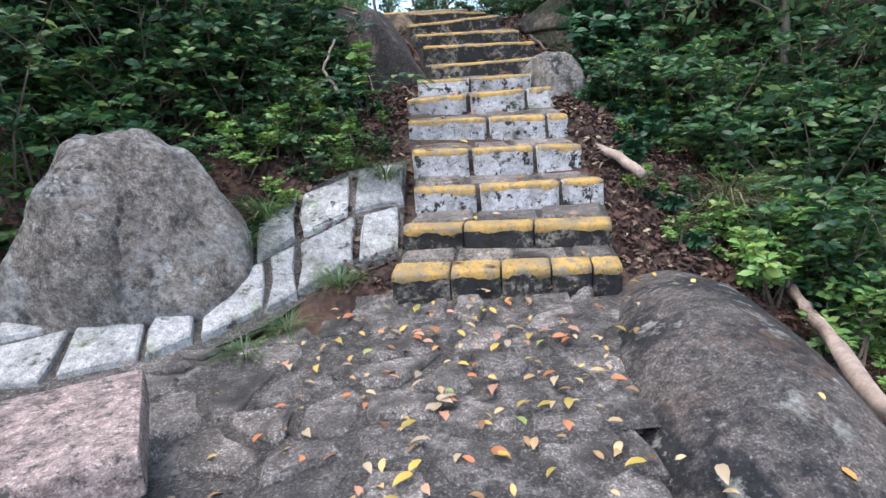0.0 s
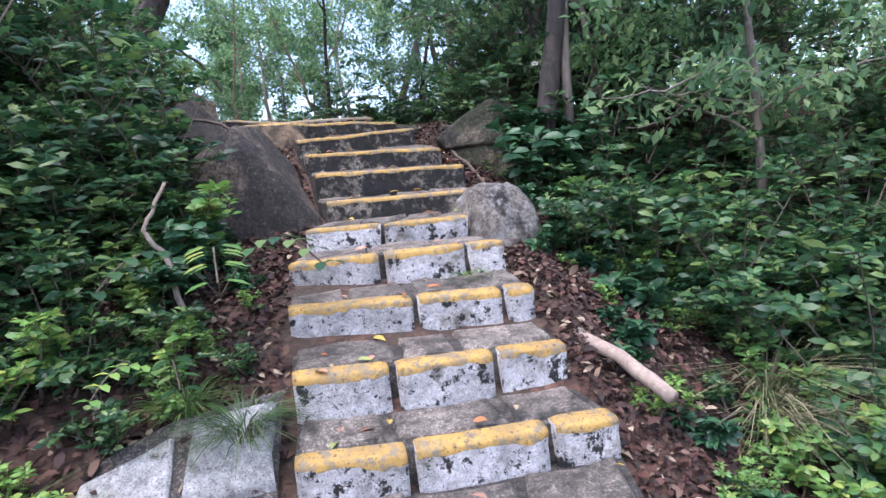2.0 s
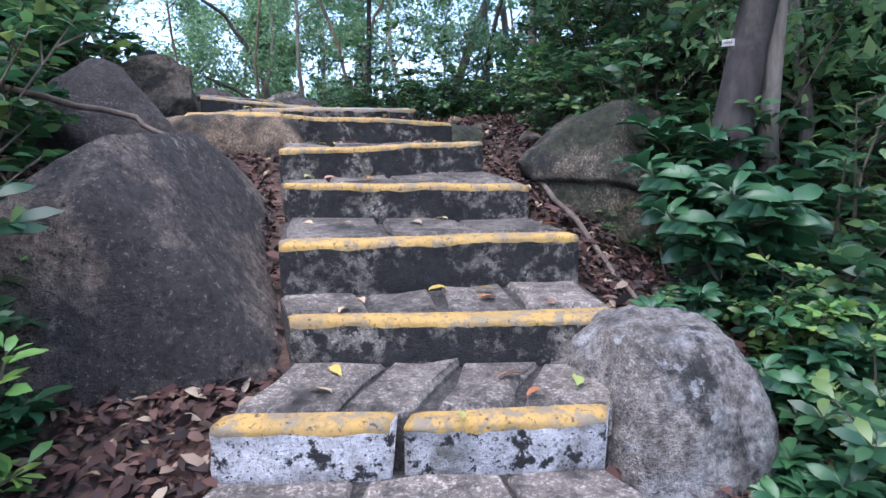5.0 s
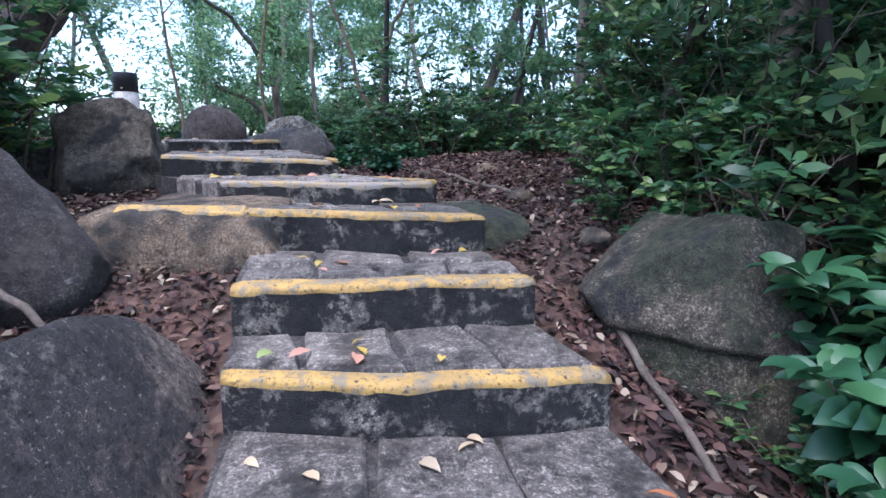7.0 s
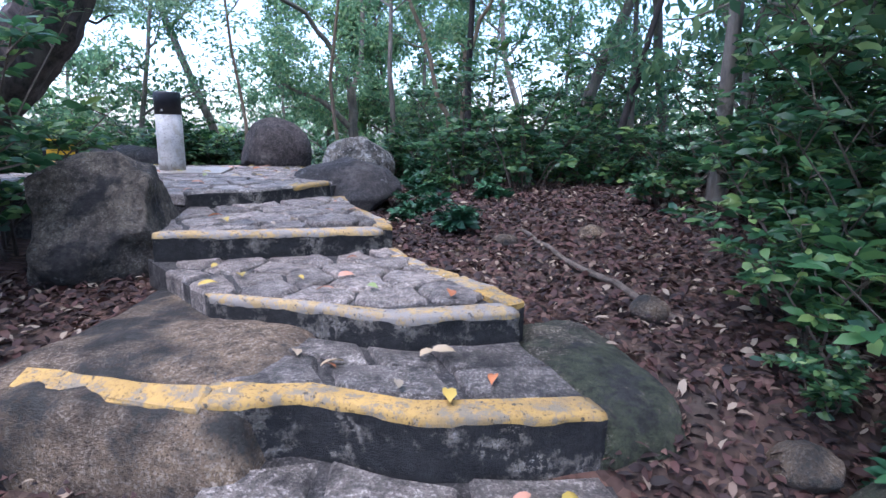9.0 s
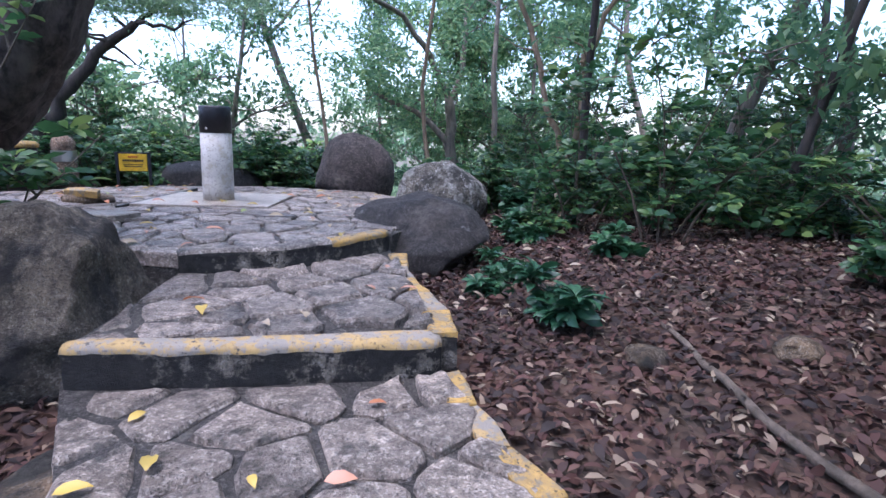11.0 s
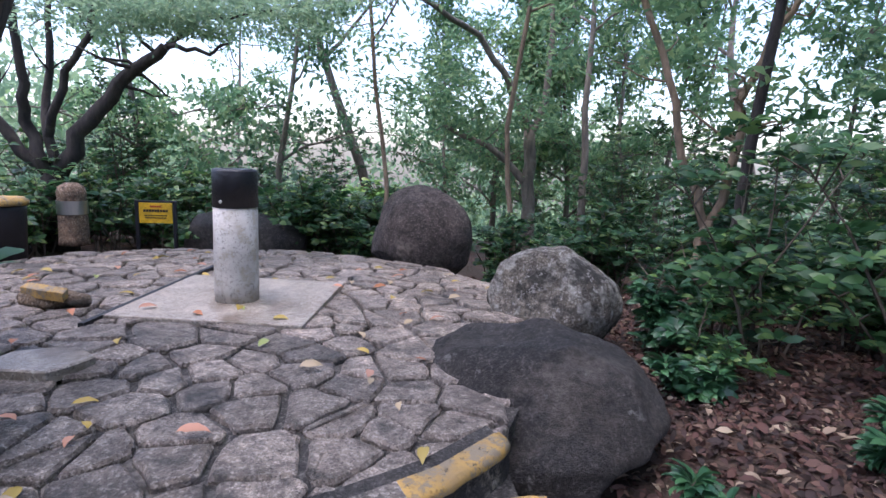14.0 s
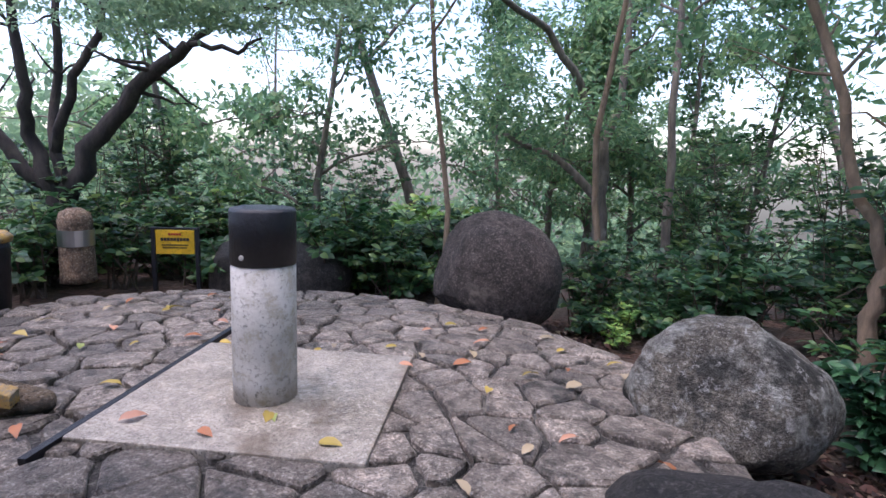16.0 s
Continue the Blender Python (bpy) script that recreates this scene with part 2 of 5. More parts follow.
def plain_leaf(name, colour):
    return leaf_material(name, [(0, colour), (1, tuple(c * 0.8 for c in colour))], 0.5, 0.15)


fallen_mats = [plain_leaf("fallen_yellow", (0.5, 0.36, 0.08)), plain_leaf("fallen_orange", (0.46, 0.17, 0.07)), plain_leaf("fallen_buff", (0.46, 0.36, 0.24)), plain_leaf("fallen_green", (0.3, 0.36, 0.12)), plain_leaf("fallen_pink", (0.6, 0.3, 0.2))]


def bark_material(name, a, b_, c):
    m, nt, b = material(name, 0.9)
    pos = nt.nodes.new("ShaderNodeNewGeometry").outputs["Position"]
    mp = node(nt, "ShaderNodeMapping", Scale=(1, 1, 0.25))
    nt.links.new(pos, mp.inputs["Vector"])
    col = blend(nt, step_fac(nt, noise_tex(nt, mp.outputs["Vector"], 14, 7, 0.7), 0.4, 0.62), a, b_)
    col = blend(nt, step_fac(nt, noise_tex(nt, pos, 4), 0.58, 0.72), col, c)
    nt.links.new(col, b.inputs["Base Color"])
    bump(nt, b, noise_tex(nt, mp.outputs["Vector"], 24, 8, 0.7), 0.9, 0.02)
    return m


bark_mat = bark_material("grey_brown_bark", (0.21, 0.175, 0.14), (0.11, 0.095, 0.078), (0.3, 0.275, 0.23))
dark_bark_mat = bark_material("dark_fissured_bark", (0.055, 0.045, 0.038), (0.025, 0.021, 0.02), (0.09, 0.08, 0.06))
pale_bark_mat = bark_material("pale_tan_bark", (0.27, 0.19, 0.125), (0.15, 0.11, 0.075), (0.35, 0.29, 0.22))
fissured_bark_mat = bark_material("fissured_purple_brown_bark", (0.12, 0.095, 0.085), (0.03, 0.025, 0.024), (0.15, 0.125, 0.105))
twig_mat = bark_material("twig_bark", (0.13, 0.1, 0.075), (0.07, 0.055, 0.04), (0.2, 0.17, 0.13))
log_mat = bark_material("bleached_log", (0.38, 0.3, 0.24), (0.24, 0.18, 0.14), (0.5, 0.43, 0.36))


# ---------------------------------------------------------------- building helpers
def mesh_from(name, verts, faces, mats, face_mats=None, smooth=False):
    me = bpy.data.meshes.new(name)
    me.from_pydata([tuple(v) for v in verts], [], faces)
    for mt in mats if isinstance(mats, (list, tuple)) else [mats]:
        me.materials.append(mt)
    if face_mats is not None:
        me.polygons.foreach_set("material_index", face_mats)
    if smooth:
        me.polygons.foreach_set("use_smooth", [True] * len(me.polygons))
    me.update()
    return me


def child(name, me, parent, label=""):
    ob = new(name, me)
    ob.parent = parent
    return tagged(ob, label)


def part(name, bm, mat, parent, label="", smooth=False):
    me = bpy.data.meshes.new(name)
    bm.to_mesh(me)
    bm.free()
    me.materials.append(mat)
    if smooth:
        me.polygons.foreach_set("use_smooth", [True] * len(me.polygons))
    return child(name, me, parent, label)


def thing(name, label, category, group="", kind="", at=(0, 0, 0), turn=0):
    ob = new(name)
    ob.empty_display_size = 0.1
    ob.matrix_world = pose(*at, 0, 0, turn)
    return tagged(ob, label, category, group, kind)


def box_bm(x, y, z, bevel=0.0, centre=(0, 0, 0), bm=None):
    bm2 = bmesh.new()
    bmesh.ops.create_cube(bm2, size=1, matrix=Matrix.Translation(centre) @ Matrix.Diagonal((x, y, z, 1)))
    if bevel:
        bmesh.ops.bevel(bm2, geom=bm2.edges[:], offset=bevel, segments=2, affect="EDGES", profile=0.6)
    return bm2


def lathe_bm(profile, seg=32):
    """A turned body from (radius, height) pairs; ends close where the radius is 0."""
    bm = bmesh.new()
    rings = []
    for r, z in profile:
        if r < 1e-6:
            rings.append([bm.verts.new((0, 0, z))])
        else:
            rings.append([bm.verts.new((r * math.cos(2 * math.pi * k / seg), r * math.sin(2 * math.pi * k / seg), z)) for k in range(seg)])
    for a, b in zip(rings, rings[1:]):
        for k in range(seg):
            p, q = a[k % len(a)], a[(k + 1) % len(a)]
            s, t = b[(k + 1) % len(b)], b[k % len(b)]
            f = [v for n, v in enumerate((p, q, s, t)) if v not in (p, q, s, t)[:n]]
            if len(f) > 2:
                bm.faces.new(f)
    return bm


def lerp_line(line, u):
    """A point at the share u of a polyline's length."""
    seg = [math.dist(a, b) for a, b in zip(line, line[1:])]
    s = u * sum(seg)
    for (a, b), d in zip(zip(line, line[1:]), seg):
        if s <= d or b is line[-1]:
            k = s / d
            return tuple(p + (q - p) * k for p, q in zip(a, b))
        s -= d


def grid_lines(lo, a, b, hi, fine, growth=1.35):
    out = list(np.arange(a, b, fine))
    s, v = fine, b
    while v < hi:
        out.append(v)
        s *= growth
        v += s
    out.append(hi)
    s, v, low = fine, a - fine, []
    while v > lo:
        low.append(v)
        s *= growth
        v -= s
    return sorted(low + [lo] + out)


# ---------------------------------------------------------------- ground
PROFILE = [(-300, -40.0), (-30, -6.0), (-6, -0.6), (0, -0.14), (2.9, 0.0), (3.45, 0.22), (3.75, 0.46), (4.2, 0.8), (4.6, 1.05), (5.0, 1.28), (5.57, 1.48), (6.05, 1.66),
           (6.55, 1.9), (7.0, 2.14), (7.6, 2.34), (8.1, 2.58), (8.6, 2.72), (9.6, 2.84), (10.6, 2.95), (12, 2.98), (15, 2.85), (22, 2.2), (60, -6), (300, -60)]
PY, PZ = zip(*PROFILE)
CY, CX = (-5, 7.0, 8.4, 9.6, 10.6, 12, 30), (-0.2, -0.15, -0.45, -1.1, -1.6, -2.8, -3.5)


def ground_z(x, y):
    """Height of the soil."""
    z = float(np.interp(y, PY, PZ))
    d = x - float(np.interp(y, CY, CX))
    rough = 0.05 * noise.noise((x * 0.9, y * 0.9, 0.3)) + 0.02 * noise.noise((x * 3.1, y * 3.1, 4.3))
    k = min(1.0, max(0.0, abs(d) - 0.75) / 0.6)
    if d > 0:
        upper = min(1.0, max(0.0, (y - 7.6) / 1.4))
        z += k * (rough + 0.02) + min(0.06 * max(0.0, d - 0.8), 0.5) - 0.06 * upper * k
        z -= 0.10
        fall = max(min(1.0, max(0.0, 5.2 - y) / 0.9), 0.75 * min(1.0, max(0.0, 8.2 - y) / 0.9))
        z -= fall * min(0.62 * max(0.0, d - 0.95), 1.15) + 0.1 * k * min(1.0, max(0.0, 3.2 - y))
    else:
        bank = min(1.0, max(0.0, y - 3.2)) if y < 9 else max(0.0, 1 - (y - 9) / 1.5)
        z += k * rough - 0.08 + bank * min(0.28 * max(0.0, -d - 1.5), 1.6)
    return z


def build_ground():
    xs = grid_lines(-300, -5.5, 4.5, 300, 0.13)
    ys = grid_lines(-300, -1.5, 16.0, 300, 0.13)
    verts = [(x, y, ground_z(x, y)) for y in ys for x in xs]
    n = len(xs)
    faces = [(j * n + i, j * n + i + 1, (j + 1) * n + i + 1, (j + 1) * n + i) for j in range(len(ys) - 1) for i in range(n - 1)]
    tagged(new("ground", mesh_from("ground", verts, faces, soil_mat, smooth=True)), "brown soil slope under dead leaves in a wood", "ground", kind="structure")


build_ground()


# ---------------------------------------------------------------- stone pieces
def wavy(poly, jitter, rng, cuts=1):
    """The outline with extra points on its sides, all a little out of line."""
    out = []
    for a, b in zip(poly, poly[1:] + poly[:1]):
        for k in range(cuts + 1):
            f = k / (cuts + 1)
            out.append(tuple(p + (q - p) * f + (rng.uniform(-jitter, jitter) if n < 2 else rng.uniform(-jitter, jitter) * 0.35) for n, (p, q) in enumerate(zip(a, b))))
    return out


def stone_mesh(name, poly, depth, chamfer, mats, rng, drip=0.0, rise=0.0):
    """A block with a rounded top edge below the outline poly (x, y, z at the top). The second material of mats, if any, covers the top and drip metres of the sides."""
    n = len(poly)
    c = [sum(p[i] for p in poly) / n for i in range(3)]
    inner = []
    for p in poly:
        d = math.dist(p[:2], c[:2]) or 1
        f = max(0.3, 1 - chamfer / d)
        inner.append((c[0] + (p[0] - c[0]) * f, c[1] + (p[1] - c[1]) * f, p[2] + rng.uniform(0, rise)))
    rings = [inner, [(p[0], p[1], p[2] - chamfer * 0.8) for p in poly]]
    if drip:
        rings.append([(p[0], p[1], p[2] - chamfer * 0.8 - drip * rng.uniform(0.3, 1.3)) for p in poly])
    rings.append([(p[0], p[1], p[2] - depth) for p in poly])
    verts = [v for r in rings for v in r]
    faces, fm = [tuple(range(n))], [1 if len(mats) > 1 else 0]
    for r in range(len(rings) - 1):
        for k in range(n):
            a, b = r * n + k, r * n + (k + 1) % n
            faces.append((a, a + n, b + n, b))
            fm.append(1 if len(mats) > 1 and r < len(rings) - 2 else 0)
    return mesh_from(name, verts, faces, mats, fm)


def clip(poly, p, nrm):
    """The part of a polygon on the side of p towards -nrm."""
    out = []
    for a, b in zip(poly, poly[1:] + poly[:1]):
        da = (a[0] - p[0]) * nrm[0] + (a[1] - p[1]) * nrm[1]
        db = (b[0] - p[0]) * nrm[0] + (b[1] - p[1]) * nrm[1]
        if da <= 0:
            out.append(a)
        if da * db < 0:
            f = da / (da - db)
            out.append((a[0] + (b[0] - a[0]) * f, a[1] + (b[1] - a[1]) * f))
    return out


def cells(outline, size, rng, joint):
    """Irregular paving pieces that fill an outline: cells round scattered centres, a joint apart, with worn corners."""
    x0, x1 = min(p[0] for p in outline), max(p[0] for p in outline)
    y0, y1 = min(p[1] for p in outline), max(p[1] for p in outline)
    seeds = []
    for j in range(-1, int((y1 - y0) / (size * 0.72)) + 2):
        for i in range(-1, int((x1 - x0) / size) + 2):
            seeds.append((x0 + (i + 0.35 * (j % 2) + rng.uniform(-0.46, 0.46)) * size, y0 + (j + rng.uniform(-0.46, 0.46)) * size * 0.72))
    out = []
    for p in seeds:
        poly, off = list(outline), joint * rng.uniform(0.6, 1.5) / 2
        for q in seeds:
            d = math.dist(p, q)
            if q is p or d > size * 3.2:
                continue
            nx, ny = (q[0] - p[0]) / d, (q[1] - p[1]) / d
            poly = clip(poly, (p[0] + nx * (d / 2 - off), p[1] + ny * (d / 2 - off)), (nx, ny))
            if len(poly) < 3:
                break
        area = abs(sum(a[0] * b[1] - b[0] * a[1] for a, b in zip(poly, poly[1:] + poly[:1]))) / 2 if len(poly) > 2 else 0
        if area < 0.008:
            continue
        worn = []
        for a, b, c in zip(poly[-1:] + poly[:-1], poly, poly[1:] + poly[:1]):
            ka, kc = min(0.3, 0.014 / (math.dist(a, b) or 1)), min(0.3, 0.014 / (math.dist(b, c) or 1))
            worn += [(b[0] + (a[0] - b[0]) * ka, b[1] + (a[1] - b[1]) * ka), (b[0] + (c[0] - b[0]) * kc, b[1] + (c[1] - b[1]) * kc)]
            f = rng.uniform(0.35, 0.65)
            worn.append((b[0] + (c[0] - b[0]) * f + rng.uniform(-0.007, 0.007), b[1] + (c[1] - b[1]) * f + rng.uniform(-0.007, 0.007)))
        out.append(worn)
    return out


def inside(p, poly):
    hit = False
    for a, b in zip(poly, poly[1:] + poly[:1]):
        if (a[1] > p[1]) != (b[1] > p[1]) and p[0] < a[0] + (p[1] - a[1]) / (b[1] - a[1]) * (b[0] - a[0]):
            hit = not hit
    return hit


# Front top edges of the steps: (outline from one end to the other, height, visible riser, colour of the riser, kind of nosing paint)
STEPS = [
    ([(-1.09, 2.98), (0.47, 2.97)], 0.234, 0.15, "dark", "yellow", -0.056),
    ([(-1.00, 3.37), (0.49, 3.24)], 0.474, 0.16, "dark", "yellow", -0.052),
    ([(-0.9, 3.88), (-0.14, 3.8), (0.62, 3.78)], 0.69, 0.19, "white", "yellow", 0.0),
    ([(-0.89, 4.22), (-0.16, 4.2), (0.58, 4.25)], 0.96, 0.22, "white", "yellow", -0.05),
    ([(-0.91, 4.75), (-0.19, 4.68), (0.58, 4.66)], 1.215, 0.22, "white", "yellow", -0.04),
    ([(-0.91, 5.28), (-0.3, 5.13), (0.53, 5.02)], 1.458, 0.2, "white", "yellow", 0.03),
    ([(-0.79, 5.65), (-0.1, 5.58), (0.41, 5.56)], 1.635, 0.165, "white", "yellow", 0.0),
    ([(-0.6, 6.11), (0.1, 6.0), (0.66, 5.95)], 1.83, 0.17, "dark", "yellow", 0.0),
    ([(-0.67, 6.38), (0.1, 6.48), (0.7, 6.53)], 2.075, 0.22, "dark", "yellow", -0.01),
    ([(-0.74, 7.11), (-0.1, 7.03), (0.62, 7.08)], 2.295, 0.19, "dark", "yellow", -0.03),
    ([(-0.82, 7.56), (-0.2, 7.52), (0.43, 7.45)], 2.525, 0.19, "dark", "yellow", 0.05),
    ([(-0.87, 8.1), (-0.62, 8.22), (-0.2, 8.12), (0.36, 8.25)], 2.745, 0.2, "dark", "yellow", -0.05),
    ([(-1.19, 8.84), (-0.35, 8.66), (0.12, 8.78)], 2.875, 0.13, "dark", "pale", 0.0),
    ([(-1.74, 9.36), (-1.25, 9.6), (-0.62, 9.95)], 3.01, 0.13, "dark", "pale", -0.05),
    ([(-2.0, 10.25), (-1.6, 10.52), (-1.36, 10.85), (-1.24, 11.12)], 3.165, 0.1, "dark", "pale", 0.02),
]
# Open joints between the nosing blocks, as shares of the width; the other steps have one long nosing
JOINTS = {0: (0.25, 0.47, 0.69, 0.87), 1: (0.29, 0.63), 2: (0.34, 0.78), 3: (0.34, 0.72), 4: (0.5, 0.87), 5: (0.43, 0.83), 6: (0.46,)}
NOSE = {0: 0.14, 1: 0.14, 2: 0.1, 3: 0.1, 4: 0.1, 5: 0.1, 6: 0.08, 10: 0.1, 11: 0.12, 12: 0.09, 13: 0.075, 14: 0.09}


def nosing_mesh(place, a, b, width, going, nose, riser, drip, mats, seed, painted_from=0.0):
    """One nosing block from share a to b: painted top and lip over a rough-hewn face."""
    n = max(4, int((b - a) * width / 0.035))
    rows = ((nose, 0.0), (nose * 0.5, 0.0), (0.022, -0.001), (0.006, -0.008), (0.0, -0.02), (0.0, -0.02 - drip), (0.006, -0.5 * riser), (0.0, -0.78 * riser), (0.004, -riser - 0.06))
    verts, faces, fm = [], [], []
    for i in range(n + 1):
        u = a + (b - a) * i / n
        s = u * width
        end = 0.012 if i in (0, n) else 0.0
        out = 0.016 * noise.noise((s * 2.3, seed, 0.4)) + 0.009 * noise.noise((s * 9.0, seed, 7.1))
        lift = 0.007 * noise.noise((s * 3.1, seed, 2.2))
        for j, (v, dz) in enumerate(rows):
            hew = 0.012 * noise.noise((s * 11, dz * 14, seed)) if j > 4 else 0.0
            ragged = drip * (0.9 * noise.noise((s * 7, seed, 5.0)) + 0.6 * noise.noise((s * 23, seed, 9.0))) if j == 5 else 0.0
            verts.append(place(u, (v + (end if j > 1 else 0) + (out if j > 1 else 0.5 * out if j == 1 else 0) + hew) / going, dz + lift * (1 if j < 6 else 0) - ragged - (end * 0.6 if j < 5 else 0)))
    m = len(rows)
    for i in range(n):
        for j in range(m - 1):
            k = i * m + j
            faces.append((k, k + 1, k + m + 1, k + m))
            fm.append(1 if j < 5 and a + (b - a) * i / n >= painted_from else 0 if j >= 4 else 2)
    faces += [tuple(range(m))[::-1], tuple(range(n * m, n * m + m))]
    fm += [0, 0]
    return mesh_from("nosing_block", verts, faces, mats, fm, True)


def build_step(k, rng):
    line, z, riser, face, paint, tilt = STEPS[k]
    last = k == len(STEPS) - 1
    nxt, nz, nr = ([(x - 0.11, y + 0.11) for x, y in line], z, 0) if last else (STEPS[k + 1][0], STEPS[k + 1][1], STEPS[k + 1][2])
    tilt_back = tilt if last else STEPS[k + 1][5]
    back_z = z if last else min(z + 0.09, nz - nr)
    look_of = "white-painted, mould-spotted" if face == "white" else "black mould-stained"
    step = thing("stone_step", f"{look_of} granite step with worn yellow nosing", "step", "flight of stone steps", at=(*line[0], z - riser))
    inv = step.matrix_world.inverted()

    def place(u, v, dz=0.0):
        a, b = lerp_line(line, u), lerp_line(nxt, u)
        return (a[0] + (b[0] - a[0]) * v, a[1] + (b[1] - a[1]) * v, z + (back_z - z) * v + dz + (u - 0.5) * (tilt + (tilt_back - tilt) * min(1.0, max(0.0, v))))

    def local(me):
        me.transform(inv)
        return me

    # mortar bed under and between the stones
    cols = 8
    top = [place(i / cols, v, -0.022) for v in (0.075 / math.dist(lerp_line(line, 0.5), lerp_line(nxt, 0.5)), 1.12) for i in range(cols + 1)]
    verts = top + [(x, y, zz - 0.55) for x, y, zz in top]
    m = cols + 1
    faces = [(i, i + 1, m + i + 1, m + i) for i in range(cols)]
    faces += [(2 * m + i, 2 * m + i + 1, i + 1, i) for i in range(cols)] + [(m + i, m + i + 1, 3 * m + i + 1, 3 * m + i) for i in range(cols)]
    faces += [(0, m, 3 * m, 2 * m), (m - 1, 3 * m - 1, 4 * m - 1, 2 * m - 1)]
    child("mortar_bed", local(mesh_from("mortar_bed", verts, faces, joint_mat)), step)

    width = sum(math.dist(a, b) for a, b in zip(line, line[1:]))
    going = math.dist(lerp_line(line, 0.5), lerp_line(nxt, 0.5))
    # nosing blocks: riser face and painted top
    cut = (0, *JOINTS.get(k, ()), 1)
    gap = (0.007 if k < 2 else 0.022) / width
    nose = NOSE.get(k, 0.085) / going
    riser_mat = white_riser_mat if face == "white" else dark_riser_mat
    paint_mat = yellow_mat if paint == "yellow" or last else pale_yellow_mat
    for n, (a, b) in enumerate(zip(cut, cut[1:])):
        a, b = a + (gap if a else 0), b - (gap if b < 1 else 0)
        me = nosing_mesh(place, a, b, width, going, nose * going, riser, 0.034 if k < 2 else 0.026 if k < 6 else 0.014, [riser_mat, paint_mat, tread_mat], 3.3 * k + 1.7 * n, 0.62 if last else 0.0)
        child("nosing_block", local(me), step)
    if last:
        return
    if k >= 12:
        # wide landings: irregular paving between the two edges
        n = 8
        outline = [place(i / n, nose + 0.02)[:2] for i in range(n + 1)] + [place(i / n, 0.97)[:2] for i in range(n, -1, -1)]
        f, g = place(0.5, 0)[:2], place(0.5, 1)[:2]
        dx, dy = g[0] - f[0], g[1] - f[1]
        for poly in cells(outline, 0.3, rng, 0.026):
            dz = rng.uniform(-0.008, 0.004)
            top = []
            for x, y in poly:
                v = min(1.0, max(0.0, ((x - f[0]) * dx + (y - f[1]) * dy) / (dx * dx + dy * dy)))
                top.append((x, y, z + (back_z - z) * v + dz))
            child("tread_stone", local(stone_mesh("tread_stone", wavy(top, 0.01, rng, 0), 0.1, 0.013, [paving_mat], rng, rise=0.008)), step)
        return
    # tread stones behind the nosing
    depth = 1 - nose
    rows = max(1, round((going - 0.13) / 0.3))
    for r in range(rows):
        v0, v1 = nose + depth * r / rows, nose + depth * (r + 1) / rows
        cnt = rng.choice((3, 3, 4))
        cut = [0] + [(i + rng.uniform(-0.2, 0.2)) / cnt for i in range(1, cnt)] + [1]
        for a, b in zip(cut, cut[1:]):
            g, h = rng.uniform(0.012, 0.034) / width, rng.uniform(0.01, 0.03) / going
            dz = rng.uniform(-0.012, 0.006)
            poly = [place(a + g, v0 + h, dz), place(b - g, v0 + h, dz), place(b - g, v1 - h, dz), place(a + g, v1 - h, dz)]
            child("tread_stone", local(stone_mesh("tread_stone", wavy(poly, 0.02, rng), 0.1, 0.016, [tread_mat], rng, rise=0.01)), step)


for k in range(len(STEPS)):
    build_step(k, random.Random(20 + k))


def side_band(a, b, za, zb, width, seed, name, label):
    """A painted kerb band along the open side of a landing."""
    rng = random.Random(seed)
    n = 5
    kerb = thing(name, label, "kerb", "painted kerbs", at=(*a, za - 0.2))
    inv = kerb.matrix_world.inverted()
    dx, dy = b[0] - a[0], b[1] - a[1]
    d = math.hypot(dx, dy)
    nx, ny = dy / d, -dx / d
    for i in range(n):
        f0, f1 = (i + 0.02) / n, (i + 0.98) / n
        pts = []
        for f, o in ((f0, width), (f1, width), (f1, 0), (f0, 0)):
            w = o + 0.03 * math.sin(7 * f) * (1 if o else 0.2)
            pts.append((a[0] + dx * f + nx * (w - 0.04), a[1] + dy * f + ny * (w - 0.04), za + (zb - za) * f + 0.004))
        me = stone_mesh("kerb_stone", wavy(pts[::-1], 0.01, rng), 0.22, 0.012, [dark_riser_mat, pale_yellow_mat if i % 2 else yellow_mat], rng, 0.02)
        me.transform(inv)
        child("kerb_stone", me, kerb)


side_band((0.1, 8.84), (-0.62, 9.9), 2.878, 2.872, 0.1, 5, "landing_kerb", "faded yellow kerb stones edging a sloping landing")
side_band((-0.64, 10.0), (-1.2, 11.05), 2.995, 3.055, 0.1, 6, "landing_kerb", "yellow painted kerb stones edging the upper landing")


# ---------------------------------------------------------------- terrace and paving
TERRACE = [(-2.07, 10.3), (-1.68, 10.6), (-1.44, 10.9), (-1.3, 11.17), (-1.3, 12.3), (-1.65, 13.3), (-2.4, 13.8), (-3.2, 14.0), (-4.1, 13.9), (-4.9, 13.45), (-5.45, 12.95), (-5.65, 12.0), (-5.3, 11.1), (-4.5, 10.5), (-3.2, 10.1)]


def terrace_z(x, y):
    return 3.16 - 0.009 * ((x + 3.0) ** 2 + (y - 11.6) ** 2)


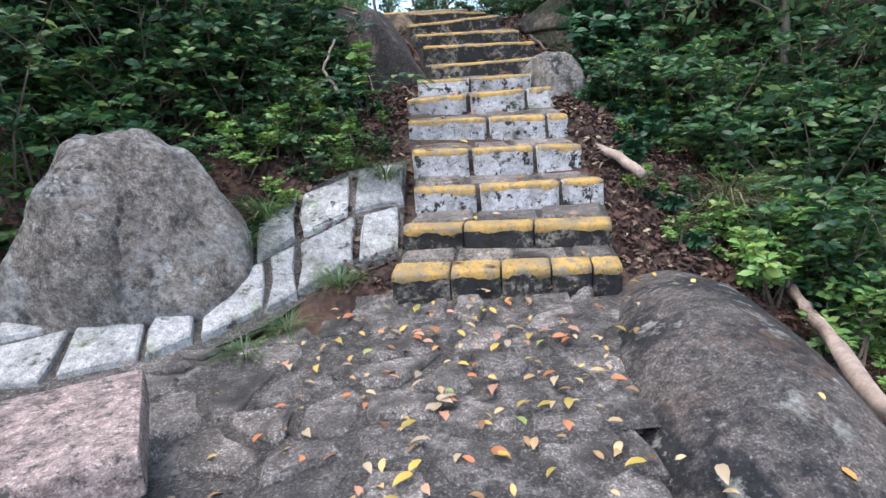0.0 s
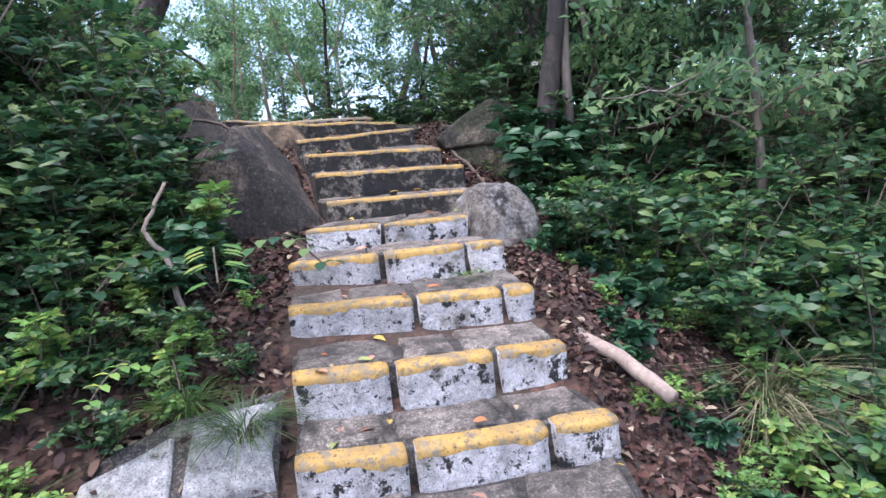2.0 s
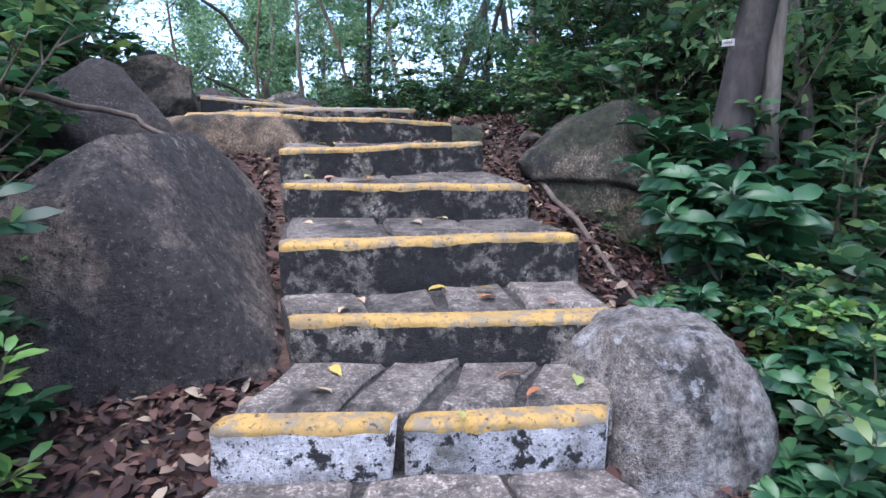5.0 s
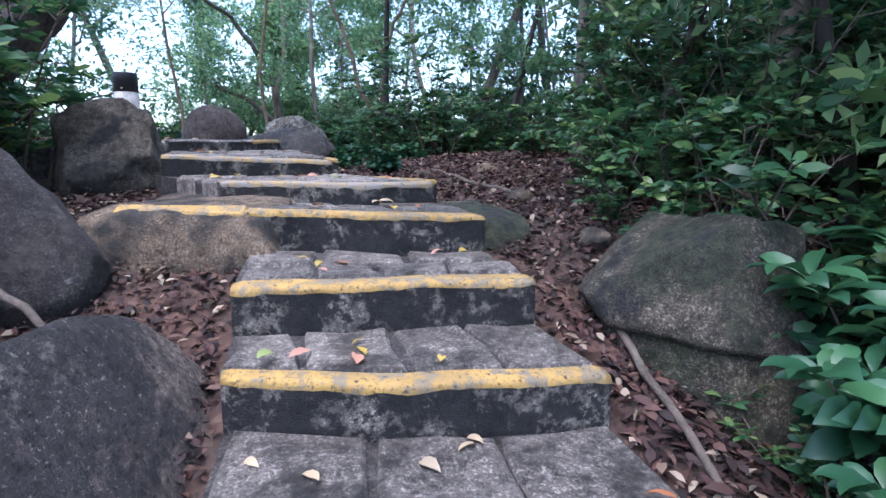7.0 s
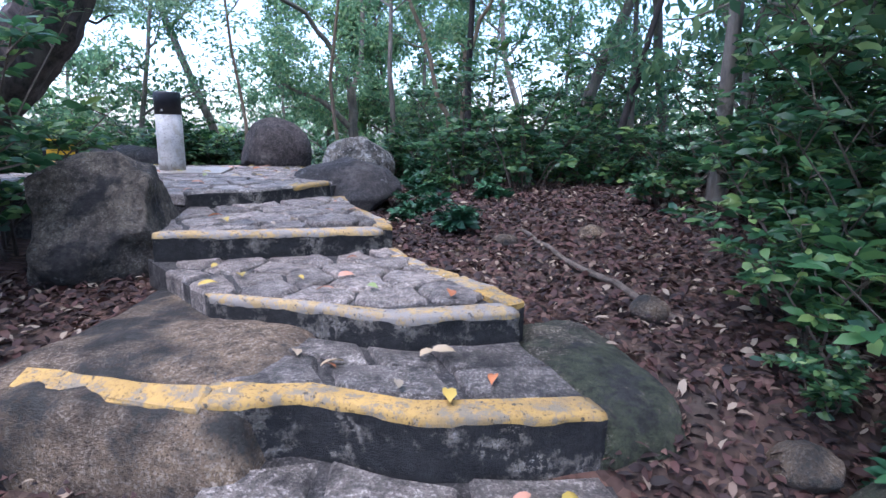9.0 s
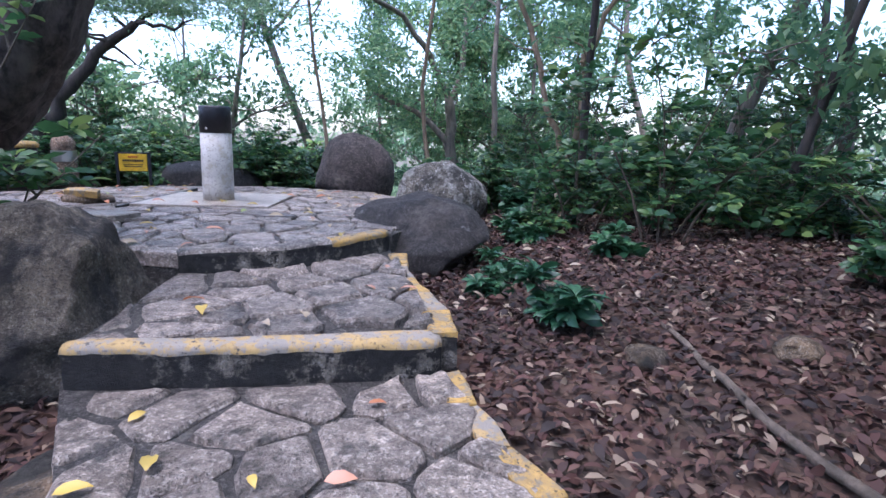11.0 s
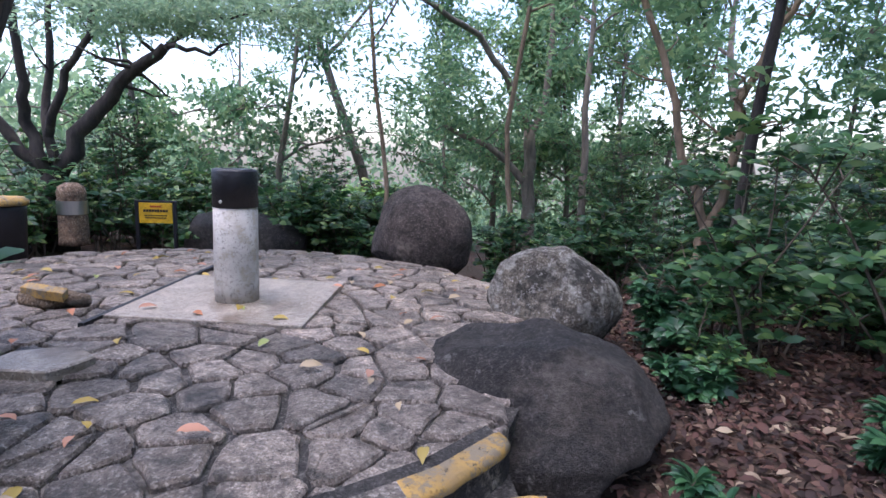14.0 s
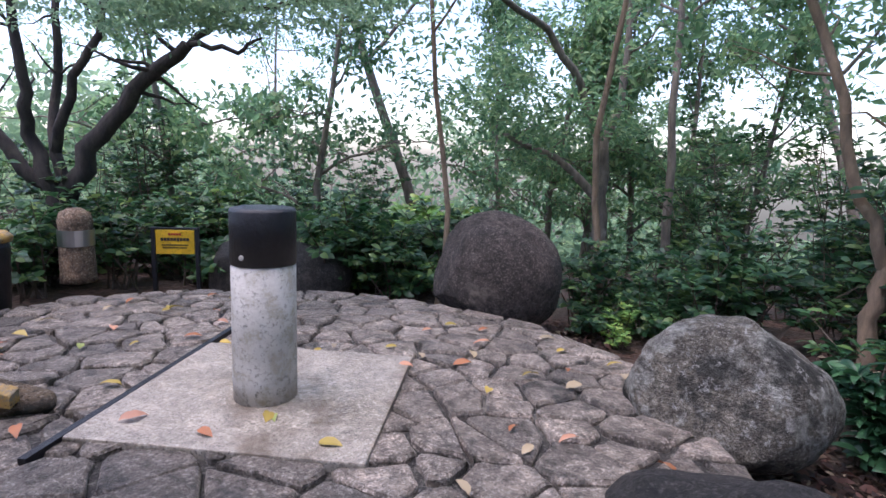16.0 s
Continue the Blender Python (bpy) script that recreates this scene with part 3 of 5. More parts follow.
def build_terrace():
    rng = random.Random(77)
    terrace = thing("terrace", "round hilltop terrace of irregular granite crazy paving", "paving", kind="structure", at=(-3.1, 12.0, 2.7))
    inv = terrace.matrix_world.inverted()
    n = len(TERRACE)
    verts = [(-3.1, 12.0, terrace_z(-3.1, 12.0) - 0.02)] + [(x, y, terrace_z(x, y) - 0.02) for x, y in TERRACE] + [(x, y, 2.6) for x, y in TERRACE]
    faces = [(0, 1 + i, 1 + (i + 1) % n) for i in range(n)] + [(1 + i, 1 + n + i, 1 + n + (i + 1) % n, 1 + (i + 1) % n) for i in range(n)]
    me = mesh_from("mortar_bed", verts, faces, mortar_mat)
    me.transform(inv)
    child("mortar_bed", me, terrace)
    for poly in cells(TERRACE, 0.26, rng, 0.02):
        dz = rng.uniform(-0.008, 0.006)
        me = stone_mesh("paving_stone", wavy([(x, y, terrace_z(x, y) + dz) for x, y in poly], 0.008, rng, 0), 0.07, 0.011, [paving_mat], rng, rise=0.005)
        me.transform(inv)
        child("paving_stone", me, terrace)


def build_slope_paving():
    """Worn stone slabs set in the slope before the first step."""
    rng = random.Random(31)
    paving = thing("slope_paving", "worn stone slabs bedded in mortar on a slope", "paving", kind="structure", at=(-0.9, 1.5, -0.2))
    inv = paving.matrix_world.inverted()
    outline = [(-2.7, 2.4), (-1.9, 2.65), (-1.1, 3.1), (0.5, 2.95), (0.35, 2.4), (0.0, 1.6), (-0.1, 0.2), (0.0, -1.2), (-3.4, -1.2), (-3.3, 1.5)]
    zz = lambda x, y: float(np.interp(y, PY, PZ)) + 0.035 + 0.02 * noise.noise((x * 1.3, y * 1.3, 7.7))
    xs, ys = np.linspace(-3.4, 0.5, 20), np.linspace(-1.2, 3.1, 22)
    verts = [(x, y, zz(x, y) - 0.02) for y in ys for x in xs]
    faces = [(j * 20 + i, j * 20 + i + 1, j * 20 + i + 21, j * 20 + i + 20) for j in range(21) for i in range(19)
             if inside((xs[i] + 0.1, ys[j] + 0.1), outline)]
    me = mesh_from("mortar_bed", verts, faces, mortar_mat, smooth=True)
    me.transform(inv)
    child("mortar_bed", me, paving)
    for poly in cells(outline, 0.38, rng, 0.055):
        cx = sum(p[0] for p in poly) / len(poly)
        if rng.random() < 0.07 or cx > 0.2:
            continue
        dz = rng.uniform(-0.018, 0.012)
        me = stone_mesh("paving_stone", wavy([(x, y, zz(x, y) + dz) for x, y in poly], 0.015, rng, 0), 0.07, 0.02, [lower_paving_mat], rng, rise=0.012)
        me.transform(inv)
        child("paving_stone", me, paving)


def build_pitched_wall():
    """The stone-pitched slope beside the first steps."""
    rng = random.Random(8)
    low = [(-1.02, 3.55, 0.3), (-1.62, 3.38, 0.15), (-1.94, 2.86, 0.08), (-2.17, 2.63, 0.05), (-2.51, 2.35, 0.03), (-3.4, 2.2, 0.0)]
    high = [(-0.95, 4.28, 0.9), (-1.47, 4.2, 0.85), (-1.84, 4.1, 0.72), (-2.1, 3.9, 0.6), (-2.34, 3.55, 0.4), (-3.5, 2.9, 0.3)]
    wall = thing("stone_pitching", "pale granite blocks pitched on a bank beside the steps", "retaining wall", kind="structure", at=low[1])
    inv = wall.matrix_world.inverted()

    def place(u, v, up=0.0):
        a, b = lerp_line(low, u), lerp_line(high, u)
        return tuple(p + (q - p) * v + (up if n == 2 else (-up * 0.5 if n == 1 else 0)) for n, (p, q) in enumerate(zip(a, b)))

    m = 12
    verts = [place(i / m, v, -0.03) for v in (-0.05, 0.5, 1.05) for i in range(m + 1)]
    faces = [(j * 13 + i, j * 13 + 13 + i, j * 13 + 14 + i, j * 13 + i + 1) for j in range(2) for i in range(m)]
    me = mesh_from("mortar_bed", verts, faces, mortar_mat)
    me.transform(inv)
    child("mortar_bed", me, wall)
    rows = [0, 0.5, 1.0]
    for r, (v0, v1) in enumerate(zip(rows, rows[1:])):
        cnt = 7
        cut = [0] + [(i + rng.uniform(-0.2, 0.2)) / cnt for i in range(1, cnt)] + [1]
        for a, b in zip(cut, cut[1:]):
            g = rng.uniform(0.008, 0.014)
            poly = [place(a + g, v0 + rng.uniform(0.03, 0.07), 0), place(b - g, v0 + rng.uniform(0.03, 0.07), 0), place(b - g, v1 - rng.uniform(0.03, 0.07), 0), place(a + g, v1 - rng.uniform(0.03, 0.07), 0)]
            dz = rng.uniform(0, 0.03)
            poly = [(x, y, z + dz) for x, y, z in wavy(poly[::-1], 0.022, rng)]
            me = stone_mesh("wall_stone", poly[::-1], 0.16, 0.016, [wall_stone_mat], rng, rise=0.008)
            me.transform(inv)
            child("wall_stone", me, wall)


build_terrace()
build_slope_paving()
build_pitched_wall()


# ---------------------------------------------------------------- boulders
def boulder(name, label, centre, radii, turn, mat, seed, rough=0.12, cuts=5, subdiv=4, tilt=(0, 0), group="boulders", soft=0.5, planes=(), crack=None):
    """A rock: a sphere cut by some planes, roughened at three scales."""
    rng = random.Random(seed)
    bm = bmesh.new()
    bmesh.ops.create_icosphere(bm, subdivisions=subdiv, radius=1)
    planes = [(Vector(v).normalized(), dd) for v, dd in planes]
    for _ in range(cuts):
        v = Vector((rng.gauss(0, 1), rng.gauss(0, 1), rng.gauss(0.2, 0.8))).normalized()
        planes.append((v, rng.uniform(0.62, 0.85)))
    off = Vector((seed * 3.7, seed * 1.3, seed * 0.7))
    for v in bm.verts:
        p = v.co.copy()
        for nrm, d in planes:
            e = p.dot(nrm) - d
            if e > 0:
                p -= nrm * e * (1 - soft * 0.35)
        d = 1 + rough * noise.noise(p * 1.4 + off) + rough * 0.45 * noise.noise(p * 3.7 + off) + rough * 0.16 * noise.noise(p * 11 + off)
        if crack:
            e = abs(p.dot(crack[0]) - crack[1] + 0.05 * noise.noise(p * 4 + off))
            d -= 0.06 * max(0.0, 1 - e / 0.018)
        v.co = p * d
    me = bpy.data.meshes.new(name)
    bm.to_mesh(me)
    bm.free()
    me.transform(pose(0, 0, 0, tilt[0], tilt[1], turn) @ Matrix.Diagonal((*radii, 1)))
    me.materials.append(mat)
    me.polygons.foreach_set("use_smooth", [True] * len(me.polygons))
    ob = new(name, me)
    ob.location = centre
    return tagged(ob, label, "rock", group)


def block_rock(name, label, centre, half, turn, mat, seed, rough=0.05, power=5.0, taper=0.15, tilt=(0, 0)):
    """A squarish rock: a rounded box that narrows upwards, roughened."""
    bm = bmesh.new()
    bmesh.ops.create_cube(bm, size=2)
    bmesh.ops.subdivide_edges(bm, edges=bm.edges[:], cuts=22, use_grid_fill=True)
    off = Vector((seed * 2.7, seed * 1.9, seed * 0.9))
    for v in bm.verts:
        p = v.co
        n = (abs(p.x) ** power + abs(p.y) ** power + abs(p.z) ** power) ** (1 / power)
        q = p / n
        d = 1 + rough * noise.noise(q * 1.6 + off) + rough * 0.5 * noise.noise(q * 4.3 + off) + rough * 0.22 * noise.noise(q * 13 + off)
        f = 1 - taper * (q.z * 0.5 + 0.5)
        v.co = (q.x * f * d, q.y * f * d, q.z * d)
    me = bpy.data.meshes.new(name)
    bm.to_mesh(me)
    bm.free()
    me.transform(pose(0, 0, 0, tilt[0], tilt[1], turn) @ Matrix.Diagonal((*half, 1)))
    me.materials.append(mat)
    me.polygons.foreach_set("use_smooth", [True] * len(me.polygons))
    ob = new(name, me)
    ob.location = centre
    return tagged(ob, label, "rock", "boulders")


boulder("boulder", "pale grey lichened granite boulder with a crack beside stone pitching", (-2.92, 3.25, 0.38), (0.8, 0.7, 0.97), 0, boulder_mat, 3, 0.1, 0, 6, crack=(Vector((0.96, 0.25, -0.14)).normalized(), 0.08),
        planes=[((-0.75, -0.3, 0.6), 0.72), ((0.7, -0.5, 0.55), 0.72), ((0.2, -0.9, -0.45), 0.8), ((-0.2, -0.95, 0.1), 0.85)], soft=0.9)
boulder("rock_outcrop", "low rounded dark granite outcrop beside the slope paving", (0.66, 2.25, -0.8), (0.78, 2.1, 0.99), -12, outcrop_mat, 5, 0.05, 0, 5)
boulder("boulder", "large smooth dark slab of rock leaning against the steps", (-1.27, 6.75, 1.5), (0.88, 0.95, 1.15), 0, slab_rock_mat, 9, 0.06, 1, 5, planes=[((0.72, -0.1, 0.6), 0.62), ((0.1, -0.95, 0.05), 0.75)])
boulder("boulder", "dark angular boulder in the shrubs above the steps", (-1.95, 7.95, 2.55), (0.48, 0.42, 0.5), 10, dark_rock_mat, 12, 0.1, 6, 5)
ledge = block_rock("boulder", "ochre-stained flat-topped rock with a yellow painted edge built into a step", (-1.22, 8.72, 2.3), (0.58, 0.74, 0.48), -4, brown_rock_mat, 14, 0.05, 9.0, 0.12)
block_rock("boulder", "grey weathered rock holding the ends of two steps", (0.34, 8.78, 2.25), (0.36, 0.66, 0.48), 12, moss_rock_mat, 15, 0.05, 4.5, 0.22)
block_rock("boulder", "rounded grey lichened granite rock holding the end of a step", (0.73, 5.83, 1.4), (0.34, 0.4, 0.46), 8, boulder_mat, 17, 0.09, 3.5, 0.22)
boulder("boulder", "rough moss-brown boulder beside the upper landing", (-2.2, 9.72, 2.98), (0.46, 0.5, 0.46), 30, olive_rock_mat, 23, 0.16, 7, 5, soft=0.1)
boulder("boulder", "low dark rock at the edge of the terrace", (-1.33, 11.78, 3.0), (0.56, 0.52, 0.36), -15, dark_rock_mat, 26, 0.14, 4, 5, planes=[((-0.25, -0.2, 0.95), 0.8), ((0.5, -0.6, 0.6), 0.78)], soft=0.3)
boulder("boulder", "pale lichen-spotted boulder at the edge of the terrace", (-1.4, 12.95, 3.2), (0.41, 0.38, 0.33), 8, terrace_boulder_mat, 28, 0.1, 5, 5)
boulder("boulder", "big round brown boulder behind the terrace", (-2.86, 14.35, 3.28), (0.5, 0.45, 0.48), 5, round_rock_mat, 33, 0.07, 3, 5)
boulder("boulder", "low dark boulder behind the terrace", (-5.1, 14.5, 3.0), (0.85, 0.4, 0.34), 5, dark_rock_mat, 35, 0.06, 3)


def wedge_rock():
    """An angular rock: a sloping cap slab with a sharp brow over a broken lower face."""
    rock = thing("boulder", "greenish angular rock with a sloping cap leaning beside the steps", "rock", "boulders", at=(1.2, 7.5, 1.9))
    o = Vector(rock.location)
    for name, pts, seed in (
            ("cap_slab", [(0.7, 7.66, 2.44), (0.78, 7.58, 2.3), (1.12, 7.2, 2.3), (1.5, 7.22, 2.22), (1.3, 7.38, 2.8), (1.62, 7.5, 2.72), (1.2, 8.1, 2.75), (1.6, 8.2, 2.55), (0.8, 8.1, 2.35)], 2.0),
            ("lower_block", [(0.8, 7.62, 2.29), (1.14, 7.24, 2.29), (1.5, 7.26, 2.2), (0.95, 7.5, 1.7), (1.25, 7.1, 1.6), (1.65, 7.2, 1.6), (1.6, 8.1, 2.3), (0.85, 8.0, 2.25), (0.9, 8.0, 1.7), (1.7, 8.1, 1.7)], 5.0)):
        bm = bmesh.new()
        for p in pts:
            bm.verts.new(Vector(p) - o)
        bmesh.ops.convex_hull(bm, input=bm.verts[:])
        bmesh.ops.bevel(bm, geom=bm.edges[:], offset=0.012, segments=1, affect="EDGES", profile=0.5)
        bmesh.ops.triangulate(bm, faces=bm.faces[:])
        for _ in range(6):
            bmesh.ops.subdivide_edges(bm, edges=[e for e in bm.edges if e.calc_length() > 0.06], cuts=1)
            bmesh.ops.triangulate(bm, faces=[f for f in bm.faces if len(f.verts) > 3])
        for v in bm.verts:
            q = v.co * 1.0 + Vector((seed, 0, seed))
            v.co += v.co.normalized() * (0.022 * noise.noise(q * 3) + 0.014 * noise.noise(q * 9) + 0.008 * noise.noise(q * 30))
        part(name, bm, moss_rock_mat, rock, smooth=True)


wedge_rock()


def paint_ledge():
    rng = random.Random(3)
    front = [(-1.55, 8.19), (-1.2, 8.13), (-0.88, 8.1)]
    poly = [(*lerp_line(front, k / 6), 2.758 + rng.uniform(-0.006, 0.006)) for k in range(7)]
    poly += [(lerp_line(front, k / 6)[0], lerp_line(front, k / 6)[1] + 0.085 + rng.uniform(-0.015, 0.015), 2.785) for k in range(6, -1, -1)]
    me = stone_mesh("painted_edge", poly, 0.05, 0.012, [brown_rock_mat, yellow_mat], rng, 0.02)
    me.transform(ledge.matrix_basis.inverted())
    child("painted_edge", me, ledge, "worn yellow painted edge")


ledge.matrix_basis = Matrix.Translation((-1.22, 8.72, 2.3))
paint_ledge()


# ---------------------------------------------------------------- plants
def unit(a):
    return a / np.maximum(np.linalg.norm(a, axis=-1, keepdims=True), 1e-9)


def leaf_mesh(name, base, way, up, length, width, mat, fine=False, droop=0.25):
    """One mesh of many leaves. base, way, up: N x 3; length, width: N."""
    way = unit(way)
    side = unit(np.cross(way, up))
    nrm = np.cross(side, way)
    l, w = length[:, None], width[:, None]
    if fine == 2:
        pts = [base]
        for f, h, dz in ((0.18, 0.2, 0.03), (0.45, 0.44, 0.05), (0.75, 0.46, -0.2 * droop), (0.92, 0.24, -0.6 * droop)):
            pts += [base + way * l * f + side * w * h + nrm * (l * dz + w * 0.12), base + way * l * f + nrm * l * dz, base + way * l * f - side * w * h + nrm * (l * dz + w * 0.12)]
        pts.append(base + way * l - nrm * l * droop)
        tri = [(0, 1, 2), (0, 2, 3)] + [t for k in (1, 4, 7) for t in ((k, k + 3, k + 4), (k, k + 4, k + 1), (k + 1, k + 4, k + 5), (k + 1, k + 5, k + 2))] + [(10, 13, 11), (11, 13, 12)]
    elif fine:
        pts = [base,
               base + way * l * 0.36 + side * w * 0.42 + nrm * l * 0.05, base + way * l * 0.36 - side * w * 0.42 + nrm * l * 0.05,
               base + way * l * 0.7 + side * w * 0.48 - nrm * l * droop * 0.25, base + way * l * 0.7 - side * w * 0.48 - nrm * l * droop * 0.25,
               base + way * l - nrm * l * droop]
        tri = [(0, 1, 2), (1, 3, 4), (1, 4, 2), (3, 5, 4)]
    else:
        pts = [base, base + way * l * 0.55 + side * w * 0.5 + nrm * l * 0.06, base + way * l - nrm * l * droop * 0.6, base + way * l * 0.55 - side * w * 0.5 + nrm * l * 0.06]
        tri = [(0, 1, 2), (0, 2, 3)]
    n, m = len(base), len(pts)
    verts = np.stack(pts, 1).reshape(-1, 3)
    loops = (np.array(tri)[None] + (np.arange(n) * m)[:, None, None]).reshape(-1)
    me = bpy.data.meshes.new(name)
    me.vertices.add(len(verts))
    me.vertices.foreach_set("co", verts.astype(np.float32).ravel())
    me.loops.add(len(loops))
    me.loops.foreach_set("vertex_index", loops.astype(np.int32))
    me.polygons.add(len(loops) // 3)
    me.polygons.foreach_set("loop_start", np.arange(0, len(loops), 3, dtype=np.int32))
    me.update(calc_edges=True)
    me.materials.append(mat)
    return me


def tube(verts, faces, pts, radii, sides=6):
    start = len(verts)
    for i, (p, r) in enumerate(zip(pts, radii)):
        a = Vector(pts[max(0, i - 1)])
        b = Vector(pts[min(len(pts) - 1, i + 1)])
        d = (b - a).normalized() if (b - a).length > 1e-6 else Vector((0, 0, 1))
        s = d.cross(Vector((0.31, 0.95, 0.07))).normalized()
        t = d.cross(s)
        for k in range(sides):
            g = 2 * math.pi * k / sides
            verts.append(tuple(Vector(p) + (s * math.cos(g) + t * math.sin(g)) * r))
    for i in range(len(pts) - 1):
        for k in range(sides):
            q = start + i * sides
            faces.append((q + k, q + (k + 1) % sides, q + sides + (k + 1) % sides, q + sides + k))
    faces.append(tuple(start + (len(pts) - 1) * sides + k for k in range(sides)))


def bent(rng, start, way, length, steps, wander, rise=0.0):
    p, d = Vector(start), Vector(way).normalized()
    out = [tuple(p)]
    for _ in range(steps):
        d = (d + Vector((rng.gauss(0, wander), rng.gauss(0, wander), rng.gauss(0, wander) + rise))).normalized()
        p = p + d * (length / steps)
        out.append(tuple(p))
    return out, d


def make_shrub(seed, height, spread, stems, leaf, mat, tips=5, per=7, fine=True, label="", low=0.15, name="shrub"):
    """A shrub at the origin: woody stems with whorls of leaves at and below the tips."""
    rng = random.Random(seed)
    r = np.random.default_rng(seed)
    verts, faces, whorls = [], [], []
    for s in range(stems):
        g = rng.uniform(0, 2 * math.pi)
        out = rng.uniform(0.1, 1.0) * spread / height
        way = (math.cos(g) * out, math.sin(g) * out, 1)
        ln = height * rng.uniform(0.5, 1.05)
        pts, d = bent(rng, (rng.uniform(-1, 1) * spread * 0.25, rng.uniform(-1, 1) * spread * 0.25, -0.05), way, ln, 6, 0.12)
        tube(verts, faces, pts[::2], [0.012, 0.009, 0.006, 0.003], 3)
        whorls.append((pts[-1], d))
        for _ in range(tips):
            i = rng.randrange(1 if rng.random() < low else 2, 6)
            a, b = Vector(pts[i]), Vector(pts[i + 1])
            q = a.lerp(b, rng.random())
            g2 = rng.uniform(0, 2 * math.pi)
            w = Vector((math.cos(g2), math.sin(g2), rng.uniform(0.1, 0.9)))
            tw, d2 = bent(rng, q, w, rng.uniform(0.1, 0.35) * spread, 3, 0.2)
            tube(verts, faces, tw[::3], [0.006, 0.003], 3)
            whorls.append((tw[-1], d2))
            whorls.append((tw[2], d2))
    base, way, up = [], [], []
    for p, d in whorls:
        d = np.array(d)
        n = per + rng.randrange(-2, 3)
        g = r.uniform(0, 6.28) + np.arange(n) * 2.4
        radial = np.stack([np.cos(g), np.sin(g), r.uniform(-0.15, 0.55, n)], 1) + d * 0.35
        base.append(np.array(p) + radial * 0.01 + d * r.uniform(-0.05, 0.0, (n, 1)))
        way.append(radial)
        up.append(np.tile(d + [0, 0, 0.6], (n, 1)) + r.normal(0, 0.25, (n, 3)))
    base, way, up = (np.concatenate(v) for v in (base, way, up))
    ln = leaf * r.uniform(0.6, 1.2, len(base))
    shrub = thing(name, label, name, "undergrowth plants")
    child("stem", mesh_from("stem", verts, faces, twig_mat), shrub)
    child("foliage", leaf_mesh("foliage", base, way, up, ln, ln * r.uniform(0.36, 0.46, len(base)), mat, fine), shrub)
    return shrub


def make_tree(seed, height, radius, bark, first, spread, leaf, leaves, lean=(0, 0), limbs=7, label="", wander=0.07, category="tree", crown=True, mat=None, twist=0.3):
    """A tree at the origin: bent tapered trunk, limbs, branches, and leaves in clumps about the twigs."""
    rng = random.Random(seed)
    r = np.random.default_rng(seed)
    verts, faces, twigs = [], [], []
    pts, _ = bent(rng, (0, 0, -0.15), (lean[0], lean[1], 1), height, 12, wander, 0.02)
    rad = [radius * (1.35 if i == 0 else 1) * (1 - 0.8 * i / 12) for i in range(13)]
    tube(verts, faces, pts, rad, 9)
    for k in range(limbs):
        f = first + (1 - first) * (k + rng.random()) / limbs
        i = min(11, int(f * 12))
        p = Vector(pts[i]).lerp(Vector(pts[i + 1]), f * 12 - i)
        g = 2.4 * k + rng.uniform(-0.5, 0.5)
        ln = spread * (1.15 - 0.6 * (f - first) / (1 - first)) * rng.uniform(0.75, 1.2)
        limb, d = bent(rng, p, (math.cos(g), math.sin(g), rng.uniform(0.35, 1.1)), ln, 6, twist * 0.6, 0.03)
        r0 = rad[i] * 0.55
        tube(verts, faces, limb, [r0 * (1 - 0.13 * j) for j in range(7)], 6)
        for j in range(2, 7):
            for _ in range(2):
                g2 = rng.uniform(0, 6.28)
                br, _ = bent(rng, limb[j], (math.cos(g2), math.sin(g2), rng.uniform(-0.1, 0.8)), ln * rng.uniform(0.25, 0.5), 4, 0.3)
                tube(verts, faces, br, [r0 * 0.28 * (1 - 0.2 * q) + 0.003 for q in range(5)], 4)
                twigs += br[2:]
    tree = thing("tree", label, category, "woodland trees")
    child("trunk", mesh_from("trunk", verts, faces, bark, smooth=True), tree)
    if crown:
        centre = np.array(twigs)[r.integers(0, len(twigs), leaves // 14)]
        base = np.repeat(centre, 14, 0) + r.normal(0, 1, (len(centre) * 14, 3)) * [0.2, 0.2, 0.13] * (spread / 2.2)
        way = r.normal(0, 1, base.shape) + [0, 0, -0.25]
        up = r.normal(0, 0.5, base.shape) + [0, 0, 1]
        ln = leaf * r.uniform(0.6, 1.25, len(base))
        child("crown", leaf_mesh("crown", base, way, up, ln, ln * 0.48, mat or tree_leaf_mat), tree)
    return tree


def put(ob, x, y, turn=0.0, scale=1.0, z=None):
    m = pose(x, y, ground_z(x, y) - 0.02 if z is None else z, 0, 0, turn)
    c = copy_thing(ob, m)
    c.scale = (scale,) * 3
    return c


def discard(ob):
    for o in (*ob.children_recursive, ob):
        bpy.data.objects.remove(o)


